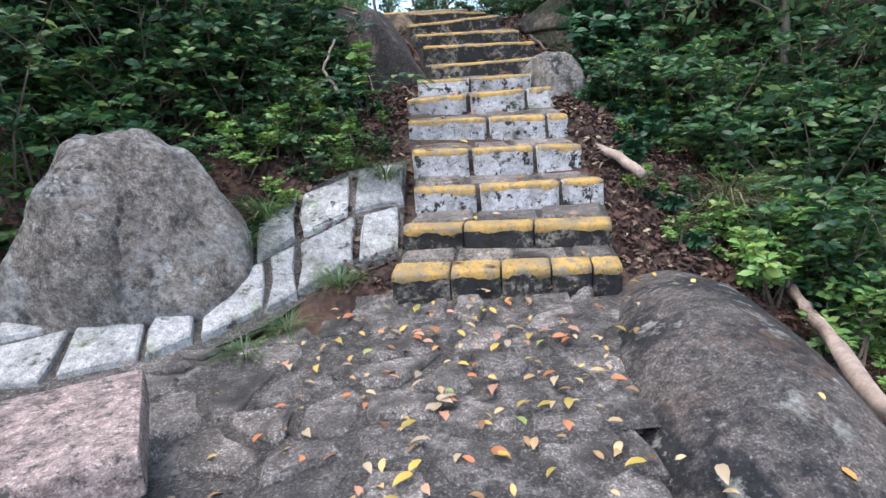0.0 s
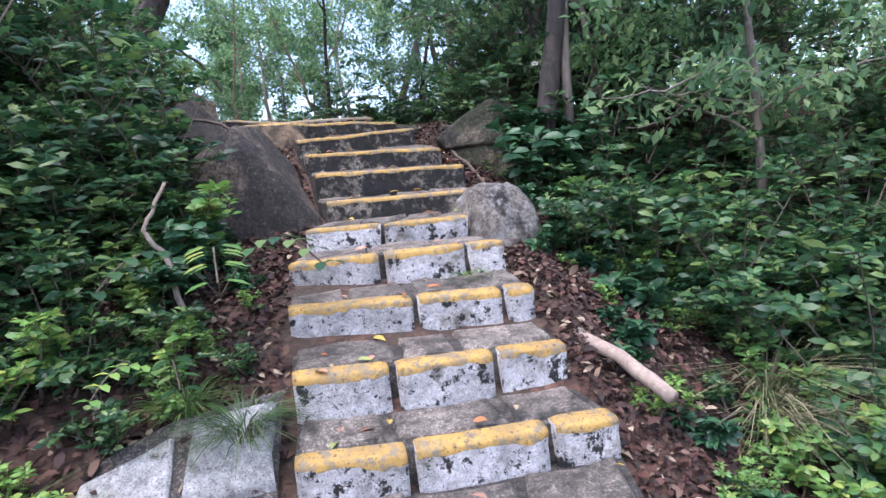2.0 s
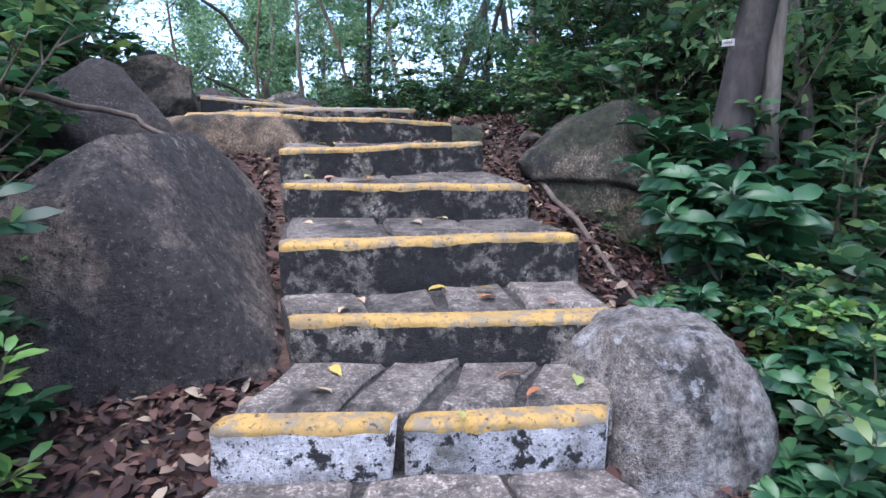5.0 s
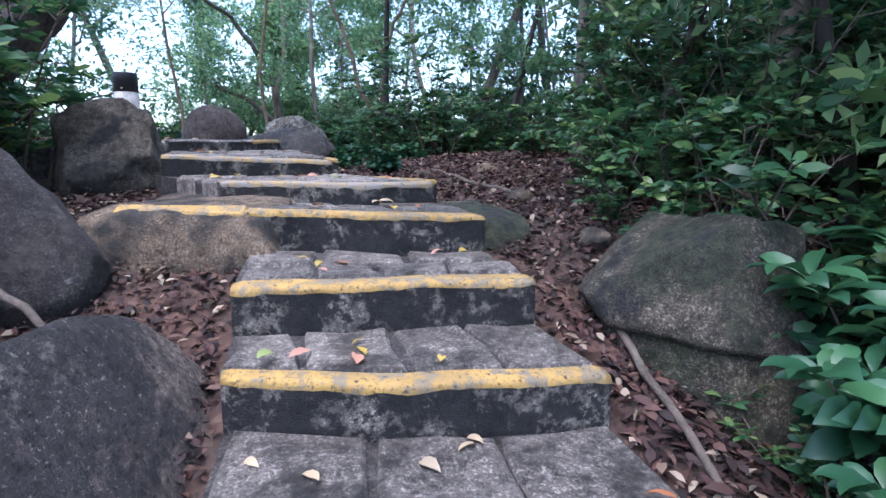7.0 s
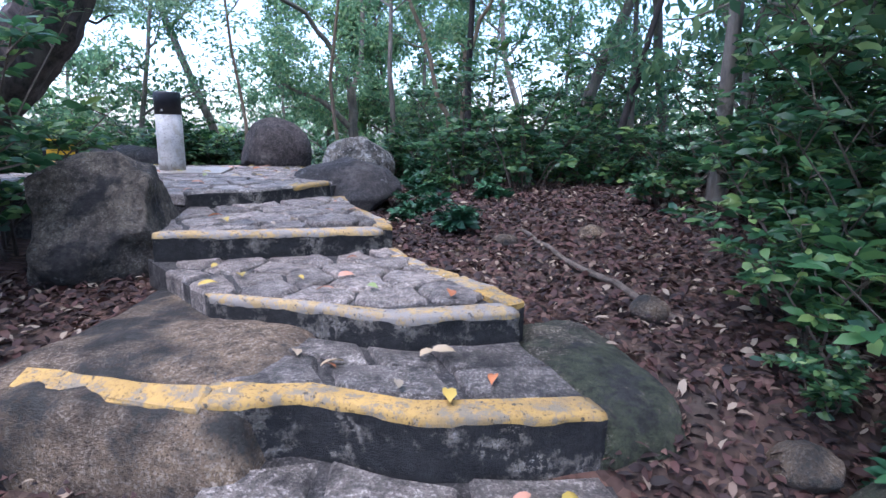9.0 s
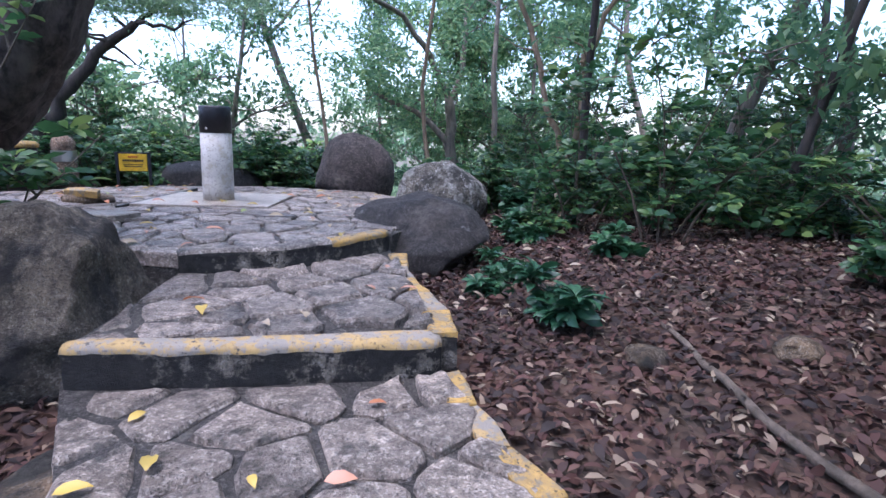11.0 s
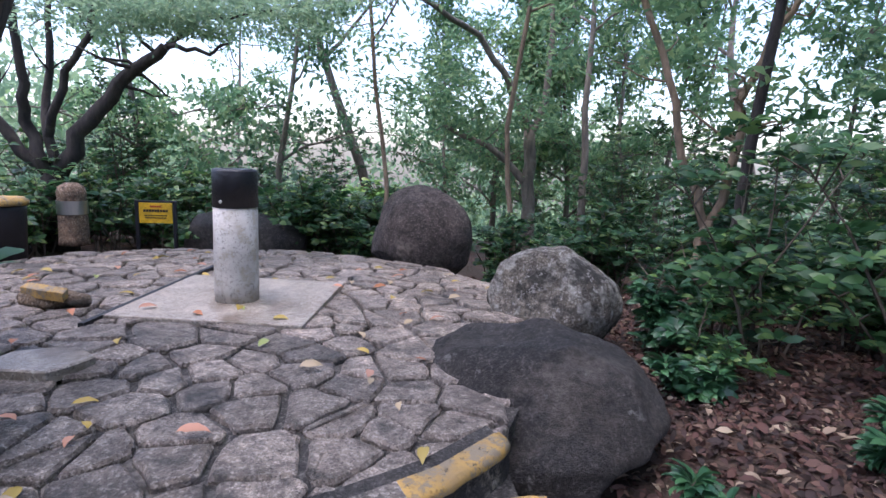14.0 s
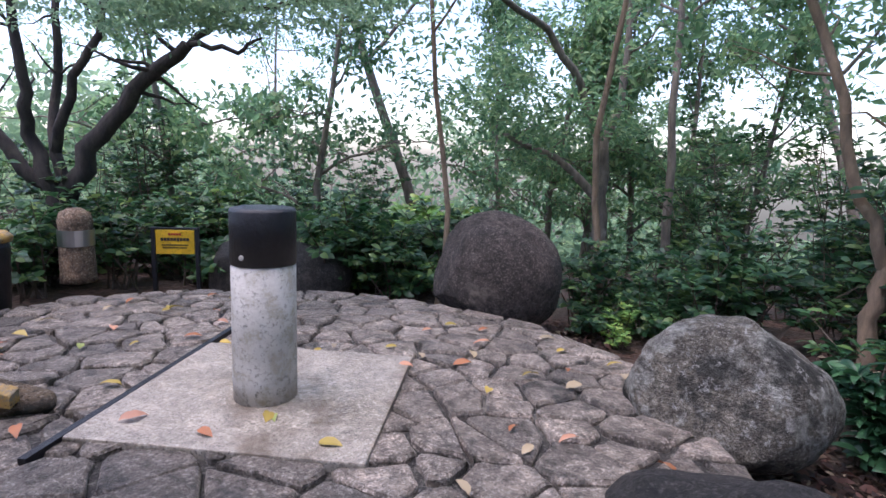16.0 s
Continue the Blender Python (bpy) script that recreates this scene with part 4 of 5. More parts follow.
SHRUBS = [
    make_shrub(1, 1.1, 0.6, 9, 0.11, shrub_leaf_mat, label="dark green glossy shrub with whorled leaves on the bank"),
    make_shrub(2, 0.8, 0.55, 9, 0.09, shrub_leaf_mat, label="low leafy evergreen shrub in the undergrowth"),
    make_shrub(3, 1.5, 0.75, 11, 0.1, shrub_leaf_mat, tips=6, label="tall bushy evergreen with dense small leaves", name="bush"),
    make_shrub(4, 0.6, 0.4, 7, 0.085, bright_leaf_mat, tips=4, label="fresh yellow-green shrub with young leaves"),
    make_shrub(5, 0.4, 0.28, 4, 0.15, broad_leaf_mat, tips=3, per=8, fine=2, label="low seedling with broad glossy leaves among dead leaves", name="seedling"),
    make_shrub(7, 0.8, 0.45, 9, 0.15, broad_leaf_mat, tips=4, per=9, fine=2, label="bushy plant with large broad glossy leaves"),
    make_shrub(6, 2.3, 1.0, 13, 0.1, shrub_leaf_mat, tips=9, per=8, fine=False, label="tall dense dark evergreen thicket", name="thicket"),
]


def scatter_shrubs():
    rng = random.Random(404)

    def clear(x, y, m):
        c = float(np.interp(y, CY, CX))
        if y < 3.0 and -3.4 < x < 2.0 + m:
            return False
        if (-2.5 < x < -0.8 and 5.9 < y < 8.2) or (-1.95 < x < -0.8 and 4.2 < y < 6.0):
            return False
        return abs(x - c) > 0.95 + m and not inside((x, y), [(-1.0, 10), (-0.8, 12), (-1.2, 14), (-2.5, 14.6), (-4.2, 14.6), (-5.9, 13.6), (-6, 11), (-4.5, 9.9), (-2.5, 9.4)])

    def strip(kind, n, x0, x1, y0, y1, lo, hi, m=0.0):
        done = 0
        for _ in range(n * 6):
            if done == n:
                break
            x, y = rng.uniform(x0, x1), rng.uniform(y0, y1)
            if clear(x, y, m):
                put(SHRUBS[kind], x, y, rng.uniform(0, 360), rng.uniform(lo, hi))
                done += 1

    # bank left of the steps
    strip(0, 22, -3.0, -1.4, 4.5, 7.6, 0.7, 1.1, 0.3)
    strip(1, 10, -3.6, -1.5, 4.6, 6.0, 0.5, 0.8, 0.4)
    strip(3, 12, -3.4, -1.2, 4.3, 6.5, 0.5, 1.0, 0.15)
    strip(2, 22, -4.6, -2.0, 4.0, 9.0, 0.9, 1.3, 0.7)
    strip(6, 16, -7.0, -3.0, 3.6, 9.5, 0.9, 1.3, 1.0)
    for x, y, k, s in ((-3.6, 3.5, 1, 1.0), (-3.3, 3.9, 0, 0.9), (-2.7, 4.0, 1, 0.8), (-2.3, 4.2, 3, 0.9), (-3.9, 2.9, 0, 1.0), (-4.2, 3.4, 2, 1.1), (-3.2, 4.3, 2, 1.1), (-4.0, 2.4, 3, 0.9), (-4.6, 2.6, 2, 1.2),
                       (-1.5, 5.45, 3, 1.2), (-1.75, 5.6, 0, 0.7), (-1.15, 4.55, 1, 0.4), (-1.5, 4.4, 3, 0.5), (-1.75, 4.25, 1, 0.5), (-2.0, 3.95, 3, 0.5), (-2.25, 3.7, 1, 0.5), (-2.6, 3.65, 3, 0.6), (-1.35, 4.7, 3, 0.35), (-1.9, 4.6, 1, 0.5), (-2.3, 4.3, 1, 0.6), (-1.2, 5.3, 4, 0.5), (-1.15, 5.0, 3, 0.3)):
        put(SHRUBS[k], x, y, rng.uniform(0, 360), s)
    # slope right of the steps
    strip(1, 20, 1.3, 3.4, 3.4, 7.0, 0.6, 1.0, 0.45)
    strip(0, 20, 1.6, 4.2, 3.4, 8.5, 0.7, 1.1, 0.7)
    strip(3, 12, 1.5, 3.4, 3.0, 6.5, 0.6, 1.0, 0.6)
    strip(2, 24, 2.0, 4.8, 3.0, 11.0, 0.9, 1.3, 1.2)
    strip(6, 18, 3.2, 7.0, 3.0, 15.0, 0.9, 1.3, 1.9)
    strip(6, 10, 4.0, 8.0, 4.0, 12.0, 0.9, 1.3, 2.0)
    strip(3, 9, 0.95, 1.7, 3.6, 5.5, 0.25, 0.5)
    strip(4, 9, 0.95, 1.7, 4.2, 8.0, 0.5, 0.9)
    strip(4, 4, -1.6, -1.1, 7.3, 8.1, 0.5, 0.8)
    for x, y, k, s in ((1.8, 6.85, 5, 1.2), (1.9, 7.25, 5, 1.4), (1.75, 6.4, 5, 0.7), (2.1, 7.0, 5, 1.5), (1.65, 6.0, 5, 0.8), (-0.19, 10.7, 4, 0.85), (-0.55, 11.35, 4, 0.6), (-0.62, 11.0, 4, 0.5), (0.1, 11.9, 4, 0.7),
                       (1.95, 3.65, 3, 1.4), (2.3, 3.2, 3, 1.2), (-0.75, 13.2, 5, 0.75), (-0.5, 12.8, 1, 0.8), (-0.45, 13.6, 0, 0.8), (-0.6, 12.45, 4, 0.7), (-2.8, 9.2, 2, 1.15), (-3.1, 8.7, 2, 0.9), (-2.7, 8.6, 0, 0.8), (-3.3, 9.5, 0, 0.9), (-3.0, 8.1, 2, 0.9)):
        put(SHRUBS[k], x, y, rng.uniform(0, 360), s)
    # thicket beside the upper steps and behind the terrace
    more = random.Random(77)
    for x, y, k, s in ((0.9, 14.0, 1, 1.0), (0.5, 13.6, 0, 0.9), (1.35, 13.6, 1, 1.0), (0.2, 14.2, 1, 0.8), (-2.95, 9.75, 2, 1.2), (-2.75, 8.95, 0, 1.3), (-3.2, 9.3, 6, 0.9), (1.15, 8.45, 1, 0.5), (1.3, 8.75, 0, 0.7), (1.5, 8.3, 0, 0.9), (1.45, 9.2, 1, 0.9), (1.7, 9.0, 2, 0.9), (1.75, 9.7, 0, 1.0), (1.95, 10.3, 2, 0.9), (2.0, 8.5, 6, 0.8), (2.3, 9.5, 6, 0.9), (2.5, 10.8, 6, 0.8), (1.25, 8.1, 4, 0.7), (1.35, 8.0, 1, 0.8), (1.65, 7.95, 2, 0.75), (-2.2, 14.9, 1, 0.7), (-2.35, 15.3, 0, 0.9), (-1.9, 15.1, 1, 0.8), (-1.95, 14.75, 3, 0.6), (-2.15, 15.7, 1, 1.0),
                       (-1.75, 5.75, 2, 1.1), (-1.45, 5.5, 5, 0.8), (-1.95, 5.9, 0, 1.1), (-2.1, 6.4, 2, 1.1), (-1.6, 5.2, 5, 0.7), (-2.2, 6.0, 2, 1.2), (-2.3, 7.0, 2, 1.1),
                       (1.15, 4.5, 4, 0.7), (1.4, 4.9, 4, 0.9), (1.3, 5.3, 4, 0.7), (1.6, 5.2, 3, 0.7), (1.25, 4.0, 4, 0.6), (1.55, 4.3, 1, 0.5), (1.3, 3.7, 4, 0.6)):
        put(SHRUBS[k], x, y, more.uniform(0, 360), s)
    strip(2, 9, 1.9, 3.2, 8.4, 12.5, 0.7, 1.0, 0.8)
    strip(1, 12, 1.5, 3.0, 8.8, 12.8, 0.7, 1.1, 0.8)
    strip(0, 8, 1.8, 3.2, 8.4, 12.5, 0.7, 1.1, 0.8)
    strip(1, 22, -6.8, -0.8, 14.6, 16.6, 0.8, 1.3)
    strip(0, 16, -6.8, -0.8, 14.8, 17.0, 0.8, 1.2)
    strip(3, 8, -4.8, -3.0, 14.9, 16.5, 0.9, 1.5)
    strip(1, 12, -8.0, -6.0, 11.0, 15.5, 0.9, 1.3)
    strip(2, 10, -9.0, -6.3, 11.0, 16.0, 0.8, 1.1)
    # fill on the falling slope and on the bank
    fill = random.Random(31)
    for n, x0, x1, y0, y1, kinds, lo, hi in ((26, 1.9, 3.6, 4.3, 6.4, (0, 1, 2, 3), 0.75, 1.1), (14, 2.4, 4.0, 2.9, 4.6, (0, 1, 3, 2), 0.8, 1.2), (10, 1.5, 2.2, 4.7, 6.0, (1, 3, 4), 0.5, 0.8), (22, -2.9, -1.45, 4.35, 5.7, (0, 1, 3, 1), 0.45, 0.8), (10, -3.9, -3.0, 3.6, 4.6, (0, 1, 3), 0.9, 1.2)):
        for _ in range(n):
            put(SHRUBS[fill.choice(kinds)], fill.uniform(x0, x1), fill.uniform(y0, y1), fill.uniform(0, 360), fill.uniform(lo, hi))
    # round the terrace
    strip(1, 16, 0.0, 2.4, 12.2, 15.5, 0.7, 1.2)
    strip(2, 14, -0.6, 3.5, 12.5, 17.0, 0.8, 1.2, 0.3)
    strip(1, 10, -6.5, -1.5, 14.7, 17.0, 0.8, 1.2)
    strip(6, 12, -8.0, 4.0, 17.0, 20.0, 0.8, 1.2)
    strip(3, 8, -5.0, -2.5, 15.5, 18.0, 1.2, 2.0)
    strip(0, 8, -7.5, -5.9, 11.0, 16.0, 0.8, 1.2)
    strip(6, 8, -10, -6.5, 10.0, 17.0, 0.8, 1.2)


scatter_shrubs()
for s in SHRUBS:
    discard(s)

TREES = [
    make_tree(11, 7.5, 0.065, bark_mat, 0.4, 2.0, 0.14, 2200, (0.08, 0.0), label="slender woodland tree with grey-brown bark"),
    make_tree(12, 8.5, 0.1, bark_mat, 0.35, 2.6, 0.15, 2900, (-0.1, 0.05), 8, label="spreading woodland tree with airy crown"),
    make_tree(13, 6.5, 0.055, dark_bark_mat, 0.45, 1.6, 0.13, 1900, (0.05, 0.1), label="thin dark-barked understorey tree"),
    make_tree(14, 7.0, 0.032, pale_bark_mat, 0.35, 1.8, 0.13, 1700, (-0.06, 0.0), 7, wander=0.11, label="woodland tree with pale tan bark"),
    make_tree(15, 5.0, 0.06, bark_mat, 0.15, 1.5, 0.13, 4200, (0.0, 0.1), 10, label="bushy young tree leafed low down"),
]


def plant_trees():
    rng = random.Random(9)
    known = [(2, -0.14, 14.63), (3, -2.2, 15.5), (0, -1.7, 18.0), (3, -3.58, 14.9), (0, 1.9, 11.3), (2, 2.4, 8.0), (0, 2.05, 7.0), (2, 1.5, 13.6), (1, 3.0, 16.0),
             (4, 3.0, 8.6), (4, 2.9, 10.4), (4, 2.6, 12.4), (4, 3.6, 6.0), (4, -6.4, 17.0), (4, -0.6, 19.6), (4, 2.0, 19.5), (4, -8.5, 16.5), (1, -5.8, 19.5), (4, -4.6, 19.8), (1, 2.35, 9.1), (4, 2.5, 9.9), (4, 2.7, 7.5), (2, 1.95, 9.7), (1, 1.3, 15.4), (4, 2.1, 14.4), (1, 3.2, 13.2)]
    for k, x, y in known:
        put(TREES[k], x, y, rng.uniform(0, 360), rng.uniform(0.9, 1.1))
    for _ in range(14):
        a, d = rng.uniform(-0.95, 0.8), rng.uniform(10, 19)
        x, y = -2 - math.sin(a) * d, 11 + math.cos(a) * d
        put(TREES[rng.choice((0, 1, 4, 4, 2))], x, y, rng.uniform(0, 360), rng.uniform(0.9, 1.25))
    for x0, x1, y0, y1, n in ((-9, -4.2, 3, 10, 8), (3.6, 9, 3, 13, 9)):
        for _ in range(n):
            x, y = rng.uniform(x0, x1), rng.uniform(y0, y1)
            put(TREES[rng.choice((0, 1, 2, 4))], x, y, rng.uniform(0, 360), rng.uniform(0.85, 1.15))


plant_trees()
for s in TREES:
    discard(s)

t = make_tree(43, 6.0, 0.13, dark_bark_mat, 0.35, 2.0, 0.14, 4200, (0.12, 0.1), 7, "dark forked tree in the thicket beside the steps")
t.matrix_world = pose(1.53, 6.92, ground_z(1.53, 6.92))


def limbed_tree(label, base, bark, limbs, clumps, leaf, mat, seed, twig=0.5):
    """A tree with its own limbs (points, first and last radius) and leaf clumps (centre, spread, leaves)."""
    rng = random.Random(seed)
    r = np.random.default_rng(seed)
    tree = thing("tree", label, "tree", "woodland trees", at=(base[0], base[1], ground_z(*base)))
    o = Vector(tree.location)
    for n, (pts, r0, r1) in enumerate(limbs):
        verts, faces, line = [], [], []
        for a, b in zip(pts, pts[1:]):
            line += [tuple(Vector(a).lerp(Vector(b), k / 4) - o + Vector((rng.gauss(0, 0.02), rng.gauss(0, 0.02), rng.gauss(0, 0.015)))) for k in range(4)]
        line.append(tuple(Vector(pts[-1]) - o))
        m = len(line) - 1
        tube(verts, faces, line, [r0 + (r1 - r0) * k / m for k in range(m + 1)], 10)
        for k in range(0 if n == 0 else 5):
            q = line[rng.randrange(m // 2, m + 1)]
            g = rng.uniform(0, 6.28)
            tw, _ = bent(rng, q, (math.cos(g), math.sin(g), rng.uniform(0, 0.9)), twig * rng.uniform(0.6, 1.6), 4, 0.3)
            tube(verts, faces, tw, [r1 * 0.5, r1 * 0.4, r1 * 0.3, r1 * 0.2, 0.003], 5)
        child("trunk" if n == 0 else "limb", mesh_from("limb", verts, faces, bark, smooth=True), tree)
    base_, way = [], []
    for centre, spread, n in clumps:
        sub_c = r.normal(0, 1, (max(1, n // 40), 3)) * spread
        p = np.array(centre) - np.array(o) + np.repeat(sub_c, 40, 0) + r.normal(0, 1, (len(sub_c) * 40, 3)) * np.array(spread) * 0.25
        base_.append(p)
        way.append(r.normal(0, 1, p.shape) * [1, 1, 0.5] + [0, 0, -0.15])
    p, w = np.concatenate(base_), np.concatenate(way)
    ln = leaf * r.uniform(0.6, 1.25, len(p))
    child("crown", leaf_mesh("crown", p, w, r.normal(0, 0.4, p.shape) + [0, 0, 1], ln, ln * 0.45, mat), tree)


# this crown shares the haze-paled leaf colour of the distant woods
limbed_tree("wide-limbed dark-barked tree with feathery green crown", (-6.97, 13.93), dark_bark_mat, [
    ([(-6.97, 13.93, 2.7), (-6.97, 13.88, 3.3), (-6.95, 13.83, 3.7)], 0.137, 0.105),
    ([(-6.95, 13.83, 3.6), (-7.15, 13.7, 4.2), (-6.97, 13.6, 4.7), (-6.95, 13.48, 5.5)], 0.072, 0.032),
    ([(-6.95, 13.83, 3.5), (-7.4, 13.5, 4.3), (-7.7, 13.3, 5.4)], 0.072, 0.035),
    ([(-6.95, 13.85, 3.6), (-7.21, 13.98, 4.5), (-7.0, 13.95, 5.6)], 0.058, 0.028),
    ([(-7.1, 13.9, 4.0), (-6.75, 13.85, 4.6), (-6.4, 13.9, 5.1), (-6.15, 14.0, 5.8)], 0.050, 0.025),
    ([(-6.95, 13.83, 3.6), (-6.6, 14.01, 4.23), (-6.2, 14.15, 4.75), (-5.71, 14.19, 5.03)], 0.101, 0.052),
    ([(-5.71, 14.19, 5.03), (-5.22, 14.27, 4.98), (-4.9, 14.2, 5.05)], 0.029, 0.010),
    ([(-5.75, 14.19, 5.0), (-5.44, 14.38, 5.34), (-4.7, 14.5, 5.4), (-4.1, 14.6, 5.55)], 0.036, 0.010),
], [((-5.4, 14.2, 5.45), (0.5, 0.5, 0.1), 1800), ((-4.5, 14.4, 5.6), (0.6, 0.5, 0.12), 1800), ((-5.0, 13.7, 5.9), (0.8, 0.5, 0.15), 1800), ((-6.4, 13.8, 5.8), (0.7, 0.5, 0.2), 1200), ((-7.5, 13.6, 5.3), (0.6, 0.5, 0.3), 900), ((-4.9, 13.2, 5.05), (0.55, 0.4, 0.07), 2600), ((-4.1, 13.4, 5.15), (0.5, 0.4, 0.06), 2400), ((-5.4, 13.6, 5.2), (0.5, 0.4, 0.08), 1600)], 0.06, haze_leaf_mat, 81)
limbed_tree("tan-barked forked tree behind the terrace", (-0.37, 14.73), pale_bark_mat, [
    ([(-0.37, 14.73, 2.6), (-0.4, 14.73, 3.2), (-0.36, 14.73, 3.6)], 0.06, 0.05),
    ([(-0.36, 14.73, 3.55), (-0.62, 14.7, 4.1), (-0.85, 14.8, 5.0), (-1.3, 14.9, 6.2)], 0.04, 0.025),
    ([(-0.36, 14.73, 3.55), (-0.2, 14.7, 4.1), (-0.24, 14.72, 4.7)], 0.04, 0.035),
    ([(-0.24, 14.72, 4.6), (0.1, 14.8, 5.3), (0.5, 14.9, 6.3)], 0.035, 0.02),
], [((-1.1, 14.9, 6.0), (0.7, 0.6, 0.4), 1500), ((0.3, 14.9, 5.8), (0.7, 0.6, 0.4), 1400), ((0.2, 15.2, 4.8), (0.6, 0.5, 0.3), 700)], 0.12, tree_leaf_mat, 82)
limbed_tree("grey tree with long arching limbs behind the terrace", (-2.55, 18.4), bark_mat, [
    ([(-2.55, 18.4, 2.2), (-2.6, 18.4, 3.4), (-2.65, 18.35, 4.5)], 0.12, 0.09),
    ([(-2.65, 18.35, 4.4), (-2.95, 18.0, 5.2), (-3.3, 17.5, 5.75), (-3.8, 16.4, 6.0), (-4.4, 15.2, 5.8)], 0.065, 0.022),
    ([(-2.65, 18.35, 4.3), (-2.4, 18.5, 5.2), (-2.5, 18.7, 6.8)], 0.065, 0.035),
    ([(-2.6, 18.4, 3.6), (-3.2, 18.2, 4.2), (-3.9, 17.9, 4.5)], 0.07, 0.03),
], [((-4.1, 17.8, 4.9), (0.7, 0.6, 0.4), 2200), ((-3.0, 18.0, 4.9), (0.6, 0.6, 0.3), 900), ((-4.2, 15.6, 6.1), (0.8, 0.6, 0.2), 1000), ((-2.2, 18.8, 6.2), (0.8, 0.6, 0.5), 1300)], 0.12, tree_leaf_mat, 83)


def build_leaning_tree():
    rng = random.Random(61)
    r = np.random.default_rng(61)
    tree = thing("tree", "thick leaning tree with dark fissured bark beside the terrace", "tree", "woodland trees", at=(-4.7, 10.35, ground_z(-4.7, 10.35)))
    o = Vector(tree.location)

    def limb(name, pts, r0, r1, sides=36):
        verts, faces, line = [], [], []
        for a, b in zip(pts, pts[1:]):
            line += [tuple(Vector(a).lerp(Vector(b), k / 10) - o + Vector((rng.gauss(0, 0.006), rng.gauss(0, 0.006), 0))) for k in range(10)]
        line.append(tuple(Vector(pts[-1]) - o))
        n = len(line) - 1
        tube(verts, faces, line, [r0 + (r1 - r0) * k / n for k in range(n + 1)], sides)
        for i, v in enumerate(verts[:sides * (n + 1)]):
            c = Vector(line[i // sides])
            d = Vector(v) - c
            g = 2 * math.pi * (i % sides) / sides
            e = noise.noise(Vector((math.cos(g) * 3.2, math.sin(g) * 3.2, i // sides * 0.11))) * 0.16 + noise.noise(Vector((math.cos(g) * 8, math.sin(g) * 8, i // sides * 0.3))) * 0.12
            verts[i] = tuple(c + d * (1 + e))
        child(name, mesh_from(name, verts, faces, fissured_bark_mat, smooth=True), tree)
        return line

    limb("trunk", [(-4.95, 10.35, 2.7), (-4.35, 10.6, 3.3), (-3.6, 10.7, 3.9), (-3.12, 10.65, 4.3), (-2.66, 10.55, 5.0), (-2.36, 10.4, 6.2)], 0.3, 0.16)
    limb("limb", [(-4.05, 10.65, 3.6), (-3.95, 10.8, 4.3), (-3.9, 10.9, 5.4)], 0.16, 0.09, 24)
    twigs = []
    for k in range(9):
        g = 2.4 * k
        p = (-2.4 + 0.2 * math.cos(g), 10.5, 5.3 + 0.12 * k)
        line, _ = bent(rng, Vector(p) - o, (math.cos(g), math.sin(g), 0.4), 1.4, 6, 0.25)
        verts, faces = [], []
        tube(verts, faces, line, [0.03 - 0.004 * q for q in range(7)], 5)
        child("branch", mesh_from("branch", verts, faces, fissured_bark_mat), tree)
        twigs += line[2:]
    n = 2200
    base = np.array(twigs)[r.integers(0, len(twigs), n)] + r.normal(0, 0.16, (n, 3))
    ln = 0.1 * r.uniform(0.6, 1.2, n)
    child("crown", leaf_mesh("crown", base, r.normal(0, 1, (n, 3)) + [0, 0, -0.4], r.normal(0, 0.5, (n, 3)) + [0, 0, 1], ln, ln * 0.4, tree_leaf_mat), tree)


build_leaning_tree()


# distance haze is put into the leaf colour, no volume is drawn
def build_far_woods():
    r = np.random.default_rng(5)
    for n, near, far, top, leaf in ((36000, 19, 42, 0.62, 0.5), (56000, 14, 24, 0.74, 0.2)):
        clump = n // 40
        a = np.repeat(r.uniform(-2.2, 2.2, clump), 40)
        d = np.repeat(r.uniform(near, far, clump), 40)
        h = np.repeat(r.uniform(0, 1, clump) ** 1.5, 40)
        x, y = -1.5 - np.sin(a) * d, 8 + np.cos(a) * d
        z = np.interp(y, PY, PZ) + h * top * (4.2 + 2.2 * np.sin(a * 9) + 1.5 * np.sin(a * 23 + 1))
        base = np.stack([x, y, z], 1) + r.normal(0, 1, (len(a), 3)) * [0.45, 0.45, 0.32] * (leaf * 2 + 0.4)
        size = leaf * r.uniform(0.6, 1.4, len(a))
        ob = new("far_woods", leaf_mesh("far_woods", base, r.normal(0, 1, base.shape), r.normal(0, 0.6, base.shape) + [0, 0, 1], size, size * 0.5, haze_leaf_mat))
        tagged(ob, "distant green woodland foliage, paled for haze", "woods", kind="stuff")


build_far_woods()


